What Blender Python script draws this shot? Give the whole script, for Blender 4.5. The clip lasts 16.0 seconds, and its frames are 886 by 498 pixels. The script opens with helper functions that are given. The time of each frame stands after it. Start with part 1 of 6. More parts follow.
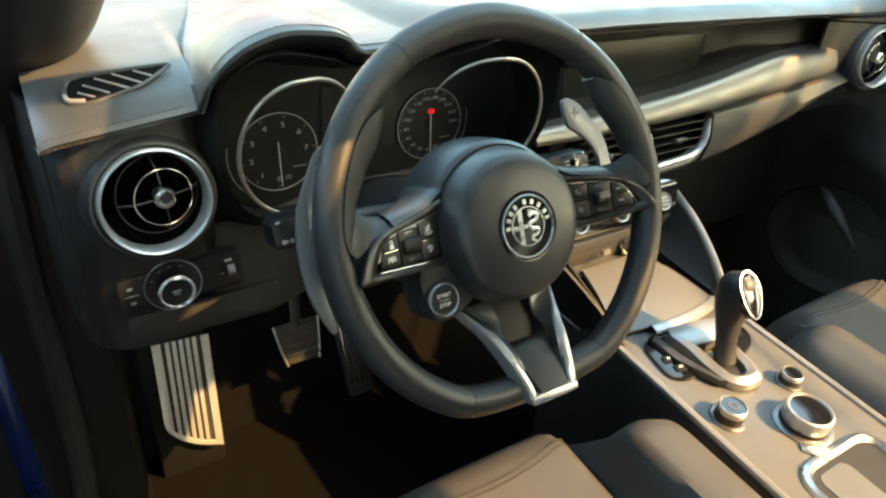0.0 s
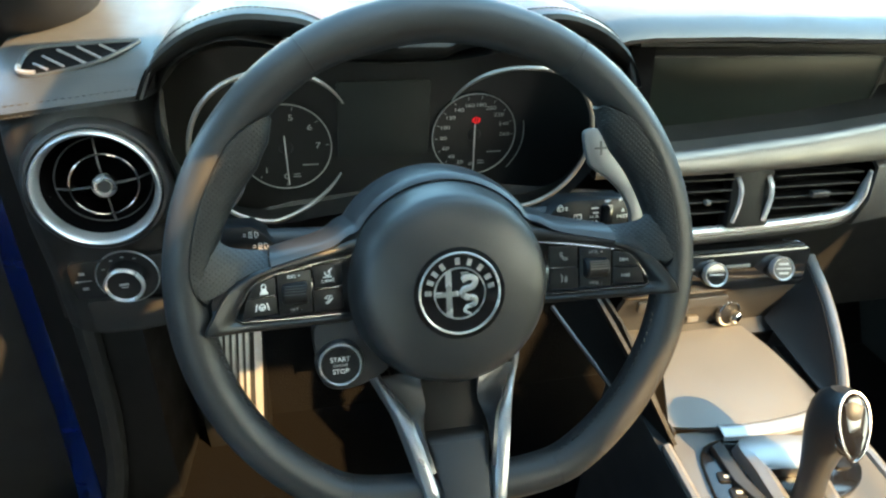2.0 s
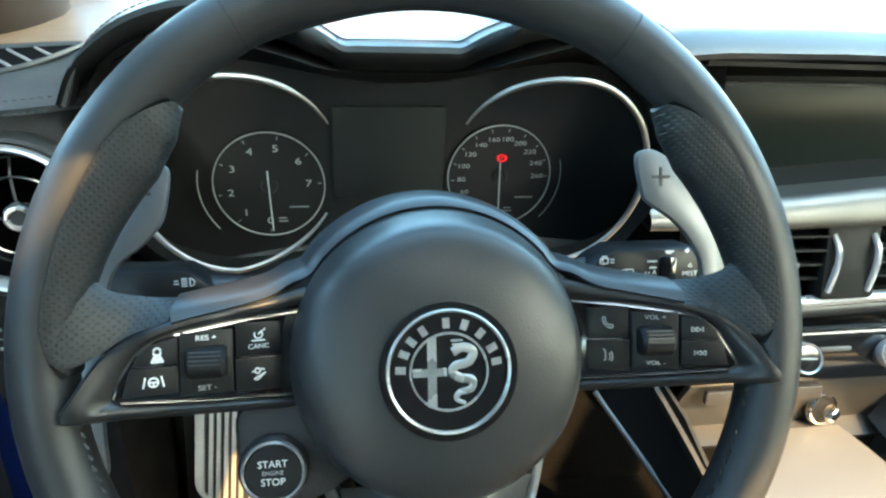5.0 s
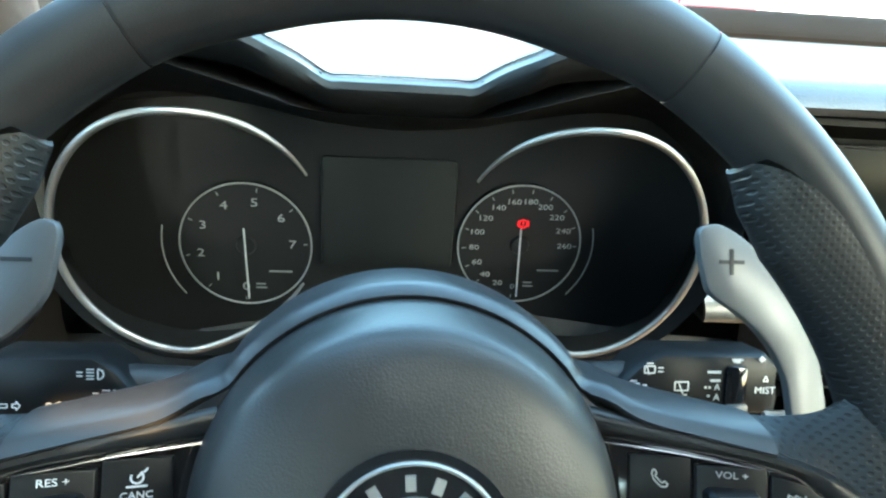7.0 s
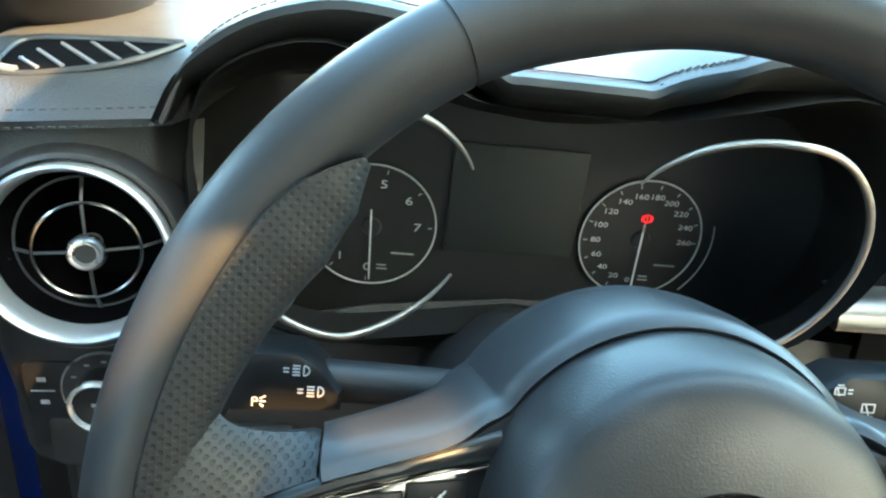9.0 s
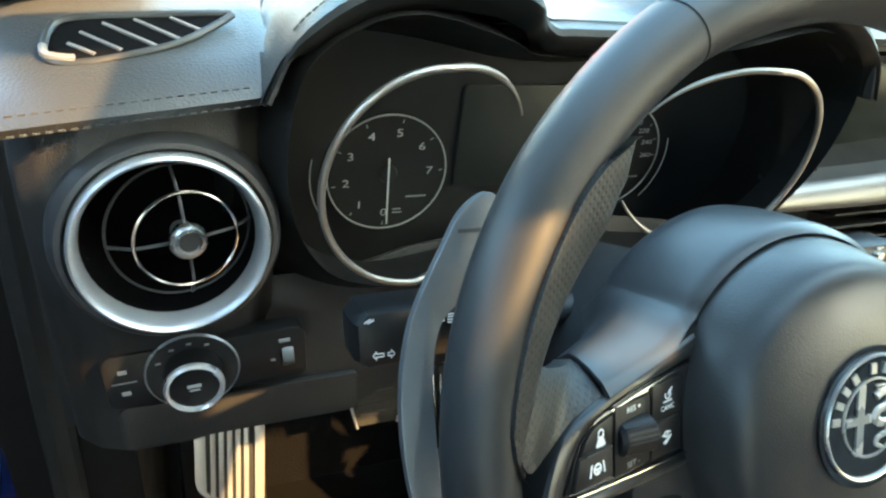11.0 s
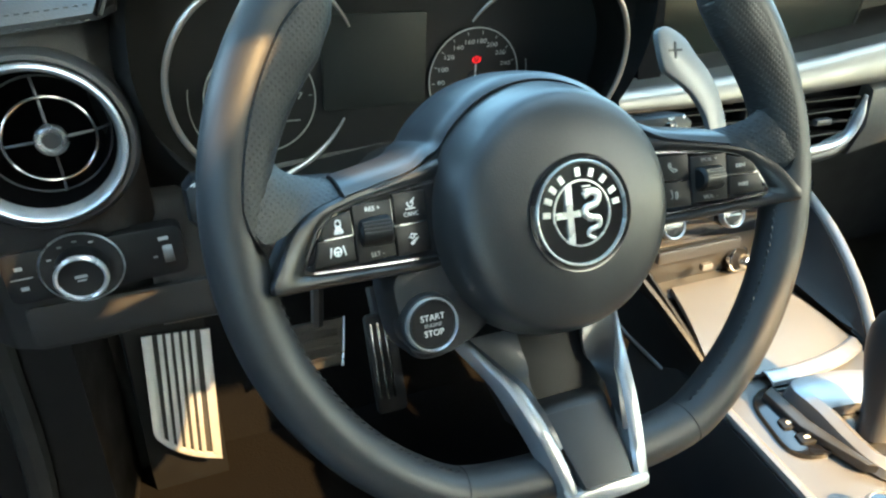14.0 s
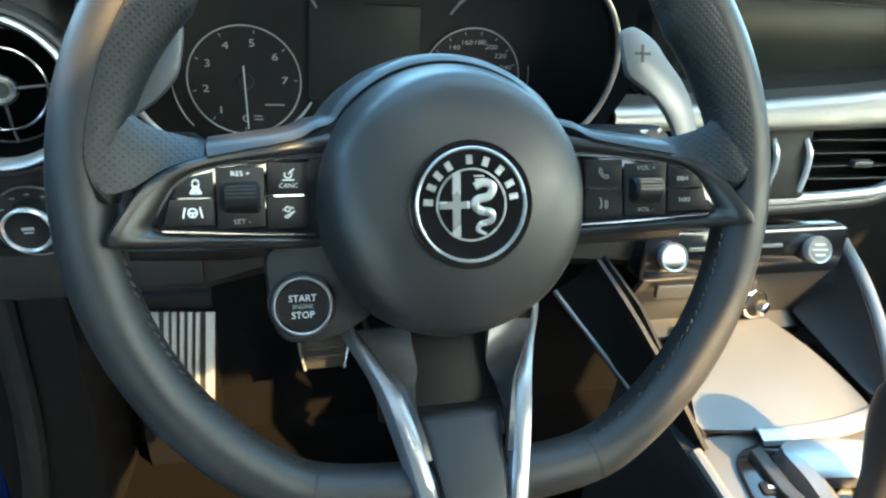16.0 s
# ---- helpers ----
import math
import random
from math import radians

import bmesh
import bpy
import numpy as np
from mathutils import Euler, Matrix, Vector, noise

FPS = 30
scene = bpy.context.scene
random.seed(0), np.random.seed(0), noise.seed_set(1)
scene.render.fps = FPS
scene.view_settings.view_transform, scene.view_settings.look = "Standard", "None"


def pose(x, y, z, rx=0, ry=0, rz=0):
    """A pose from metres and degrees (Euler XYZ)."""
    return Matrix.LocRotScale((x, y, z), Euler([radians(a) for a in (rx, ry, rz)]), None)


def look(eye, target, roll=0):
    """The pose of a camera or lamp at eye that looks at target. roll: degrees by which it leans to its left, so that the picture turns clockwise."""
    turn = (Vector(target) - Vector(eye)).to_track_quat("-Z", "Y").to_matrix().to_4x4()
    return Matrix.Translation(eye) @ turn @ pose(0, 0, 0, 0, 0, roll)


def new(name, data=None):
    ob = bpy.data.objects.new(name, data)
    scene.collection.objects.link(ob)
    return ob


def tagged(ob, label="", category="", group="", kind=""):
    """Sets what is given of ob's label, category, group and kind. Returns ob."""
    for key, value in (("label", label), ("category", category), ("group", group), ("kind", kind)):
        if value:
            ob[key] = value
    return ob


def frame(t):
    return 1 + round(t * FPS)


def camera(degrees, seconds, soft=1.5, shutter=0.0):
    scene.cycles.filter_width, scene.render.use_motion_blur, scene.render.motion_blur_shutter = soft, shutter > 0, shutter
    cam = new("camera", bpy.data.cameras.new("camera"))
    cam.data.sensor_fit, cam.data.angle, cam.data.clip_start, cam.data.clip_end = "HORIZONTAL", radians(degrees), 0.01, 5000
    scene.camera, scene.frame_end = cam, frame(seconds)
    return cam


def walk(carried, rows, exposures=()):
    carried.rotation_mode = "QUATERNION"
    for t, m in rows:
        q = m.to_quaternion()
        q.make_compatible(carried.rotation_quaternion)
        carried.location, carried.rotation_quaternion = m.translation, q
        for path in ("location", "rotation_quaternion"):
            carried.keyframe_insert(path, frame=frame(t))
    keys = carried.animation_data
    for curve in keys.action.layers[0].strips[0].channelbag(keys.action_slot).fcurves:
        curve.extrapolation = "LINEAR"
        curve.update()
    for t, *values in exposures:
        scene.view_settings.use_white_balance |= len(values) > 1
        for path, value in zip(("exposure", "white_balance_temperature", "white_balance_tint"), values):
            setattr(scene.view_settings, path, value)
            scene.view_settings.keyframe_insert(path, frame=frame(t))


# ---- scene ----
EXPOSURES = [(0.0, 3.92, 8050, -10), (1.5, 4.10, 6850, -13), (3.0, 4.40, 6300, -14), (5.5, 4.62, 6200, -14), (9.0, 4.82, 6550, -13), (11.5, 4.54, 6900, -11), (16.0, 4.59, 6000, -14)]
cam = camera(67.5, 16.0, soft=2.3)
ROWS = [
    (0.0, -0.3389, -0.3821, 1.3772, 59.79, -3.20, -31.81),
    (0.5, -0.2609, -0.3601, 1.3855, 57.86, -4.63, -26.26),
    (1.0, -0.1818, -0.3531, 1.3742, 56.77, -4.18, -21.46),
    (1.5, -0.1353, -0.3425, 1.3746, 57.43, -4.22, -16.69),
    (2.0, -0.0988, -0.3380, 1.3669, 57.63, -2.93, -12.46),
    (2.5, -0.0818, -0.3357, 1.3611, 57.78, -2.92, -10.82),
    (3.0, -0.0571, -0.3242, 1.3578, 58.15, -3.81, -9.95),
    (5.5, -0.0380, -0.2062, 1.2744, 65.59, -2.31, -7.46),
    (6.0, -0.0279, -0.1806, 1.2689, 67.02, -2.97, -6.15),
    (6.5, -0.0184, -0.1595, 1.2609, 67.98, -3.33, -5.54),
    (7.0, -0.0132, -0.1421, 1.2609, 68.57, -3.64, -4.98),
    (7.5, -0.0113, -0.1359, 1.2588, 68.60, -3.75, -4.60),
    (8.0, -0.0217, -0.1311, 1.2605, 67.70, -4.10, -4.23),
    (8.5, -0.0592, -0.1251, 1.2648, 66.21, -5.24, -4.33),
    (9.0, -0.1109, -0.1226, 1.2729, 64.71, -6.74, -4.36),
    (11.5, -0.2656, -0.1172, 1.2906, 58.08, -6.17, -23.87),
    (12.0, -0.2537, -0.1628, 1.2820, 56.95, -4.34, -23.75),
    (12.5, -0.2463, -0.1933, 1.2764, 56.54, -3.16, -23.89),
    (13.0, -0.2347, -0.2054, 1.2699, 57.55, -2.29, -23.39),
    (13.5, -0.2166, -0.2264, 1.2677, 58.18, -2.48, -23.35),
    (14.0, -0.1923, -0.2484, 1.2665, 59.31, -2.92, -23.35),
    (14.5, -0.1673, -0.2626, 1.2661, 60.39, -3.62, -21.43),
    (15.0, -0.1438, -0.2685, 1.2620, 60.63, -3.73, -18.46),
    (15.5, -0.1263, -0.2721, 1.2517, 60.78, -4.24, -16.18),
    (16.0, -0.0938, -0.2709, 1.2454, 60.77, -5.18, -14.10),
]
walk(cam, [(t, pose(x, y, z, rx, ry, rz)) for t, x, y, z, rx, ry, rz in ROWS], EXPOSURES)
# world, sun, exposure
world = bpy.data.worlds.new("sky")
world.use_nodes = True
scene.world = world
SUN_DIR = Vector((-0.6, 0.8, -0.8)).normalized()      # the way the sunlight travels
sky = world.node_tree.nodes.new("ShaderNodeTexSky")
sky.sky_type, sky.sun_disc = "NISHITA", False
sky.sun_elevation = math.asin(-SUN_DIR.z)
sky.sun_rotation = math.atan2(-SUN_DIR.x, -SUN_DIR.y)
sky.air_density, sky.dust_density = 1.0, 2.0
world.node_tree.links.new(sky.outputs["Color"], world.node_tree.nodes["Background"].inputs["Color"])
world.node_tree.nodes["Background"].inputs["Strength"].default_value = 0.15
lamp = bpy.data.lights.new("sun", "SUN")
lamp.energy, lamp.angle, lamp.color = 2.3, radians(0.8), (1.0, 0.58, 0.29)
sun = new("sun", lamp)
sun.matrix_world = look((4, -3, 6), Vector((4, -3, 6)) + SUN_DIR)

# ---- materials ----
def material(name, color, rough=0.5, metal=0.0, grain=0.0, grain_size=0.001, vary=0.12, vary_size=0.05, coat=0.0, ior=1.5, rough_vary=0.08, sheen=0.0):
    """Principled surface: colour and gloss vary at a large scale, fine relief at grain_size metres."""
    m = bpy.data.materials.new(name)
    m.use_nodes = True
    n, l = m.node_tree.nodes, m.node_tree.links
    p = n["Principled BSDF"]
    p.inputs["Metallic"].default_value = metal
    p.inputs["IOR"].default_value = ior
    p.inputs["Coat Weight"].default_value = coat
    p.inputs["Coat Roughness"].default_value = 0.08
    p.inputs["Sheen Weight"].default_value = sheen
    place = n.new("ShaderNodeTexCoord")
    big = n.new("ShaderNodeTexNoise")
    big.inputs["Scale"].default_value, big.inputs["Detail"].default_value = 1 / vary_size, 5
    l.new(place.outputs["Object"], big.inputs["Vector"])
    mix = n.new("ShaderNodeMix")
    mix.data_type = "RGBA"
    mix.inputs[6].default_value = (*[c * (1 - vary) for c in color], 1)
    mix.inputs[7].default_value = (*[min(1, c * (1 + vary)) for c in color], 1)
    l.new(big.outputs["Fac"], mix.inputs[0])
    l.new(mix.outputs[2], p.inputs["Base Color"])
    rr = n.new("ShaderNodeMapRange")
    rr.inputs["From Min"].default_value, rr.inputs["From Max"].default_value = 0.3, 0.7
    rr.inputs["To Min"].default_value, rr.inputs["To Max"].default_value = max(0.02, rough - rough_vary), min(1, rough + rough_vary)
    l.new(big.outputs["Fac"], rr.inputs["Value"])
    l.new(rr.outputs["Result"], p.inputs["Roughness"])
    if grain:
        fine = n.new("ShaderNodeTexVoronoi")
        fine.inputs["Scale"].default_value = 1 / grain_size
        l.new(place.outputs["Object"], fine.inputs["Vector"])
        bump = n.new("ShaderNodeBump")
        bump.inputs["Strength"].default_value, bump.inputs["Distance"].default_value = grain, grain_size * 0.25
        l.new(fine.outputs["Distance"], bump.inputs["Height"])
        l.new(bump.outputs["Normal"], p.inputs["Normal"])
    return m


def glow(name, color, strength):
    m = bpy.data.materials.new(name)
    m.use_nodes = True
    p = m.node_tree.nodes["Principled BSDF"]
    p.inputs["Base Color"].default_value = (*color, 1)
    p.inputs["Emission Color"].default_value = (*color, 1)
    p.inputs["Emission Strength"].default_value = strength
    return m


def perforated(name, color):
    """Leather with staggered pin holes, 2.4 mm apart, laid out in the wheel's plane."""
    m = material(name, color, 0.5, grain=0.15, grain_size=0.0008)
    n, l = m.node_tree.nodes, m.node_tree.links
    p = n["Principled BSDF"]
    place = n.new("ShaderNodeTexCoord")
    turned = n.new("ShaderNodeMapping")
    turned.inputs["Rotation"].default_value = (0, 0, radians(45))
    turned.inputs["Scale"].default_value = (1 / 0.0024, 1 / 0.0024, 0)
    l.new(place.outputs["Object"], turned.inputs["Vector"])
    cell = n.new("ShaderNodeVectorMath")
    cell.operation = "FRACTION"
    l.new(turned.outputs["Vector"], cell.inputs[0])
    off = n.new("ShaderNodeVectorMath")
    off.operation = "DISTANCE"
    off.inputs[1].default_value = (0.5, 0.5, 0)
    l.new(cell.outputs["Vector"], off.inputs[0])
    hole = n.new("ShaderNodeMapRange")
    hole.inputs["From Min"].default_value, hole.inputs["From Max"].default_value = 0.2, 0.32
    l.new(off.outputs["Value"], hole.inputs["Value"])
    dark = n.new("ShaderNodeMix")
    dark.data_type = "RGBA"
    dark.inputs[6].default_value = (0.0025, 0.0025, 0.0025, 1)
    old = p.inputs["Base Color"].links[0].from_socket
    l.new(hole.outputs["Result"], dark.inputs[0])
    l.new(old, dark.inputs[7])
    l.new(dark.outputs[2], p.inputs["Base Color"])
    bump = n.new("ShaderNodeBump")
    bump.inputs["Strength"].default_value, bump.inputs["Distance"].default_value = 0.6, 0.0004
    l.new(hole.outputs["Result"], bump.inputs["Height"])
    l.new(p.inputs["Normal"].links[0].from_socket, bump.inputs["Normal"])
    l.new(bump.outputs["Normal"], p.inputs["Normal"])
    return m


LEATHER = material("wheel_leather", (0.0195, 0.0198, 0.0206), 0.47, grain=0.12, grain_size=0.0007)
PERFORATED = perforated("perforated_leather", (0.0098, 0.0100, 0.0104))
VINYL = material("dash_vinyl", (0.036, 0.037, 0.038), 0.40, grain=0.5, grain_size=0.0014)
VINYL_LOW = material("lower_dash_plastic", (0.0195, 0.0185, 0.0176), 0.55, grain=0.5, grain_size=0.0012)
SOFT_CAP = material("airbag_cover", (0.022, 0.0226, 0.0232), 0.385, grain=0.3, grain_size=0.0008)
SATIN_DARK = material("satin_dark_plastic", (0.026, 0.027, 0.029), 0.40, grain=0.1, grain_size=0.0006)
GLOSS_BLACK = material("gloss_black", (0.008, 0.008, 0.009), 0.1, coat=0.5, rough_vary=0.04)
BLACK = material("matt_black", (0.013, 0.013, 0.0138), 0.6, grain=0.3, grain_size=0.001)
BUTTON = material("button_black", (0.0075, 0.0076, 0.0082), 0.42, ior=1.35, grain=0.15, grain_size=0.0005)
ALU = material("brushed_aluminium", (0.60, 0.60, 0.60), 0.30, metal=1.0, grain=0.08, grain_size=0.0004, vary=0.06)
SILVER = material("satin_silver_paint", (0.14, 0.138, 0.134), 0.42, metal=0.3, grain=0.05, grain_size=0.0005, vary=0.05)
PADDLE = material("paddle_aluminium", (0.120, 0.123, 0.126), 0.41, metal=0.4, grain=0.08, grain_size=0.0004, vary=0.06, coat=0.1)
VENT_RING = material("vent_ring_silver", (0.46, 0.47, 0.48), 0.32, metal=0.65, vary=0.04)
# nearly lightless; in vent bowls and cavities it carries the recess's shade
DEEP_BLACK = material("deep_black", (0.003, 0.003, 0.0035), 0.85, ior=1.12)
BRIGHT_RING = material("bright_ring_metal", (0.70, 0.70, 0.70), 0.24, metal=0.7, vary=0.03)
BEZEL = material("spoke_bezel_plastic", (0.0125, 0.0128, 0.0135), 0.34, rough_vary=0.04)
# prong metal darkened, so that the web seems to reflect dark surroundings
WEB_METAL = material("shaded_satin_metal", (0.065, 0.066, 0.068), 0.38, metal=0.5, vary=0.05)
SLAT = material("vent_slat_black", (0.0068, 0.0068, 0.0070), 0.55, ior=1.3)
PRONG = material("satin_spoke_metal", (0.36, 0.362, 0.365), 0.35, metal=0.7, grain=0.06, grain_size=0.0004, vary=0.05)
STRIP = material("satin_trim_strip", (0.20, 0.20, 0.20), 0.34, metal=0.85, vary=0.04)
TRIM_STRIP = material("brushed_trim_strip", (0.098, 0.098, 0.098), 0.38, metal=0.8, grain=0.06, grain_size=0.0004, vary=0.05)
CLUSTER_RING = material("cluster_ring_metal", (0.34, 0.315, 0.285), 0.36, metal=0.85, vary=0.05)
PANEL_BLACK = material("black_trim_panel", (0.0105, 0.0106, 0.0104), 0.6, grain=0.3, grain_size=0.001, ior=1.3)
DOOR_TRIM = material("door_trim_plastic", (0.024, 0.0242, 0.0225), 0.5, grain=0.4, grain_size=0.0014)
FOOT_METAL = material("footrest_aluminium", (0.42, 0.42, 0.42), 0.40, metal=0.45, vary=0.08, vary_size=0.02)
WING = material("satin_wing_trim", (0.24, 0.235, 0.23), 0.42, metal=0.4, vary=0.05)
CLUSTER_GLASS = material("cluster_display_glass", (0.024, 0.027, 0.0265), 0.34, rough_vary=0.03, ior=1.28)
FIGURE = material("dial_figures", (0.48, 0.48, 0.48), 0.5)
DIAL_RING = material("dial_ring_print", (0.42, 0.42, 0.41), 0.5)
CHROME = material("chrome", (0.8, 0.8, 0.8), 0.12, metal=1.0, vary=0.03)
EMBLEM_SILVER = material("emblem_silver", (0.45, 0.46, 0.45), 0.3, metal=0.6, vary=0.04)
DARK_CHROME = material("dark_chrome", (0.35, 0.35, 0.36), 0.2, metal=1.0, vary=0.05)
WHITE = material("white_marking", (0.70, 0.71, 0.71), 0.5)
GREY_MARK = material("grey_marking", (0.30, 0.31, 0.31), 0.5)
DIAL_FACE = material("dial_face", (0.022, 0.0224, 0.0224), 0.34, rough_vary=0.02, vary=0.05, ior=1.35)
DISPLAY = material("display_glass", (0.0075, 0.0102, 0.0092), 0.30, rough_vary=0.03, ior=1.2)
RED_GLOW = glow("red_warning_lamp", (1.0, 0.014, 0.03), 0.06)
SEAT = material("seat_leather", (0.06, 0.058, 0.056), 0.5, grain=0.5, grain_size=0.0016)
# both far below real carpet: the footwell's shade is put into the colour
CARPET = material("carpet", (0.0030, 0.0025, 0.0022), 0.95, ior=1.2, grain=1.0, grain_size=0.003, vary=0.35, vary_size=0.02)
SHADED_CARPET = material("shaded_carpet", (0.0024, 0.0021, 0.0020), 0.95, ior=1.2, grain=1.0, grain_size=0.003, vary=0.3, vary_size=0.02)
BLUE = material("blue_paint", (0.003, 0.012, 0.09), 0.22, metal=0.3, coat=1.0, vary=0.05)
RUBBER = material("rubber", (0.016, 0.016, 0.016), 0.7, grain=0.3, grain_size=0.002)
ROOFING = material("headliner", (0.045, 0.045, 0.045), 0.9, grain=0.5, grain_size=0.002)
THREAD = material("grey_thread", (0.045, 0.045, 0.044), 0.7)
ASPHALT = material("asphalt", (0.30, 0.30, 0.30), 0.85, grain=0.8, grain_size=0.01, vary=0.25, vary_size=0.6)

# ---- building helpers ----
PLACE = {}


def thing(name, m, label, category, kind="", group=""):
    """An empty at a thing's base; its parts are built in world metres and hung under it."""
    ob = new(name)
    ob.matrix_world = m
    ob.empty_display_size = 0.02
    PLACE[ob.name] = m.copy()
    return tagged(ob, label, category, group, kind)


def finish(bm, name, mat, angle=38):
    bmesh.ops.recalc_face_normals(bm, faces=bm.faces[:])
    me = bpy.data.meshes.new(name)
    bm.to_mesh(me)
    bm.free()
    me.materials.append(mat)
    me.shade_smooth()
    me.set_sharp_from_angle(angle=radians(angle))
    return me


def part(name, bm, mat, parent, label="", local=False, angle=38):
    """One mesh under a thing or a part. Built in world metres, or in the thing's own axes (local)."""
    m = PLACE[parent.name]
    if not local:
        bm.transform(m.inverted())
    ob = new(name, finish(bm, name, mat, angle))
    ob.parent = parent
    PLACE[ob.name] = m
    return tagged(ob, label)


def solo(name, bm, mat, label, category, kind="", angle=38):
    """A thing that is one mesh, in world metres."""
    ob = new(name, finish(bm, name, mat, angle))
    PLACE[ob.name] = Matrix.Identity(4)
    return tagged(ob, label, category, "", kind)


def join(*bms):
    out = bmesh.new()
    for b in bms:
        me = bpy.data.meshes.new("tmp")
        b.to_mesh(me)
        b.free()
        out.from_mesh(me)
        bpy.data.meshes.remove(me)
    return out


def loft(rings, closed=True, caps=True):
    bm = bmesh.new()
    vs = [[bm.verts.new(p) for p in r] for r in rings]
    k = len(rings[0])
    for a, b in zip(vs, vs[1:]):
        for i in range(k if closed else k - 1):
            j = (i + 1) % k
            bm.faces.new((a[i], a[j], b[j], b[i]))
    if caps and closed:
        bm.faces.new(vs[0][::-1])
        bm.faces.new(vs[-1])
    return bm


def slab(rings, thick):
    """An open sheet through rings of points, thickened along its normals."""
    bm = loft(rings, closed=False)
    bmesh.ops.recalc_face_normals(bm, faces=bm.faces[:])
    bmesh.ops.solidify(bm, geom=bm.faces[:], thickness=thick)
    return bm


def box(size, m=Matrix.Identity(4), bevel=0.0, seg=2):
    bm = bmesh.new()
    bmesh.ops.create_cube(bm, size=1)
    bmesh.ops.scale(bm, vec=size, verts=bm.verts[:])
    if bevel:
        bmesh.ops.bevel(bm, geom=bm.edges[:], offset=bevel, segments=seg, affect="EDGES", profile=0.5)
    bm.transform(m)
    return bm


def lathe(profile, m=Matrix.Identity(4), seg=48, sx=1.0, sy=1.0):
    """Turns (radius, height) pairs round z; ends with radius 0 close to a point."""
    rings = [[Vector((max(r, 1e-5) * math.cos(2 * math.pi * i / seg) * sx, max(r, 1e-5) * math.sin(2 * math.pi * i / seg) * sy, h)) for i in range(seg)] for r, h in profile]
    bm = loft(rings, True, False)
    bmesh.ops.remove_doubles(bm, verts=bm.verts[:], dist=2.5e-5)
    bm.transform(m)
    return bm


def spline(points, per=8, closed=False):
    """Catmull-Rom through the points."""
    pts = [Vector(p) for p in points]
    k = len(pts)
    out = []
    for i in range(k if closed else k - 1):
        p1, p2 = pts[i], pts[(i + 1) % k]
        p0 = pts[(i - 1) % k] if closed or i else p1 * 2 - p2
        p3 = pts[(i + 2) % k] if closed or i + 2 < k else p2 * 2 - p1
        for s in range(per):
            t = s / per
            out.append(0.5 * (2 * p1 + (p2 - p0) * t + (2 * p0 - 5 * p1 + 4 * p2 - p3) * t * t + (3 * p1 - p0 - 3 * p2 + p3) * t ** 3))
    if not closed:
        out.append(pts[-1])
    return out


def tube(path, radius, seg=10, closed=False, flat=1.0, up=None, caps=True):
    """A round or oval bar along a path; radius is a number or a function of 0..1."""
    pts = [Vector(p) for p in path]
    k = len(pts)
    rings = []
    side = None
    for i, p in enumerate(pts):
        a = pts[(i - 1) % k] if closed or i else p
        b = pts[(i + 1) % k] if closed or i + 1 < k else p
        t = (b - a).normalized()
        if up is not None:
            side = t.cross(Vector(up)).normalized()
        elif side is None:
            side = t.orthogonal().normalized()
        else:
            side = (side - t * side.dot(t)).normalized()
        other = side.cross(t)
        r = radius(i / max(1, k - 1)) if callable(radius) else radius
        rings.append([p + side * math.cos(2 * math.pi * s / seg) * r + other * math.sin(2 * math.pi * s / seg) * r * flat for s in range(seg)])
    if closed:
        rings.append(rings[0])
        bm = loft(rings, True, False)
        bmesh.ops.remove_doubles(bm, verts=bm.verts[:], dist=1e-7)
        return bm
    return loft(rings, True, caps)


def inset(poly, d):
    """A polygon (counter-clockwise) drawn in by d."""
    k = len(poly)
    out = []
    for i in range(k):
        p, a, b = Vector(poly[i]), Vector(poly[i - 1]), Vector(poly[(i + 1) % k])
        n1 = Vector((-(p - a).y, (p - a).x)).normalized()
        n2 = Vector((-(b - p).y, (b - p).x)).normalized()
        n = n1 + n2
        n = n / max(0.35, n.length_squared) * 2 if n.length > 1e-6 else n1
        out.append(p + n * d)
    return out


def plate(poly, z0, z1, m=Matrix.Identity(4), bevel=0.0, height=None):
    """A polygon drawn up from z0 to z1 with a rounded upper edge. height(x, y) is added to every z."""
    area = sum(poly[i - 1][0] * poly[i][1] - poly[i][0] * poly[i - 1][1] for i in range(len(poly)))
    poly = list(poly) if area > 0 else list(poly)[::-1]
    levels = [(0, z0), (0, z1)] if not bevel else [(0, z0), (0, z1 - bevel), (bevel * 0.3, z1 - bevel * 0.3), (bevel, z1)]
    rings = []
    for d, z in levels:
        ring = inset(poly, d) if d else [Vector(p) for p in poly]
        rings.append([Vector((p[0], p[1], z + (height(p[0], p[1]) if height else 0))) for p in ring])
    bm = loft(rings)
    bm.transform(m)
    return bm


def rounded(w, h, r, cx=0.0, cy=0.0, seg=5):
    """A rectangle with round corners."""
    out = []
    for qx, qy, a0 in ((1, 1, 0), (-1, 1, 90), (-1, -1, 180), (1, -1, 270)):
        for s in range(seg + 1):
            a = radians(a0 + 90 * s / seg)
            out.append((cx + qx * (w / 2 - r) + r * math.cos(a), cy + qy * (h / 2 - r) + r * math.sin(a)))
    return out


def arc(cx, cy, rx, ry, a0, a1, n):
    return [(cx + rx * math.cos(radians(a0 + (a1 - a0) * i / n)), cy + ry * math.sin(radians(a0 + (a1 - a0) * i / n))) for i in range(n + 1)]


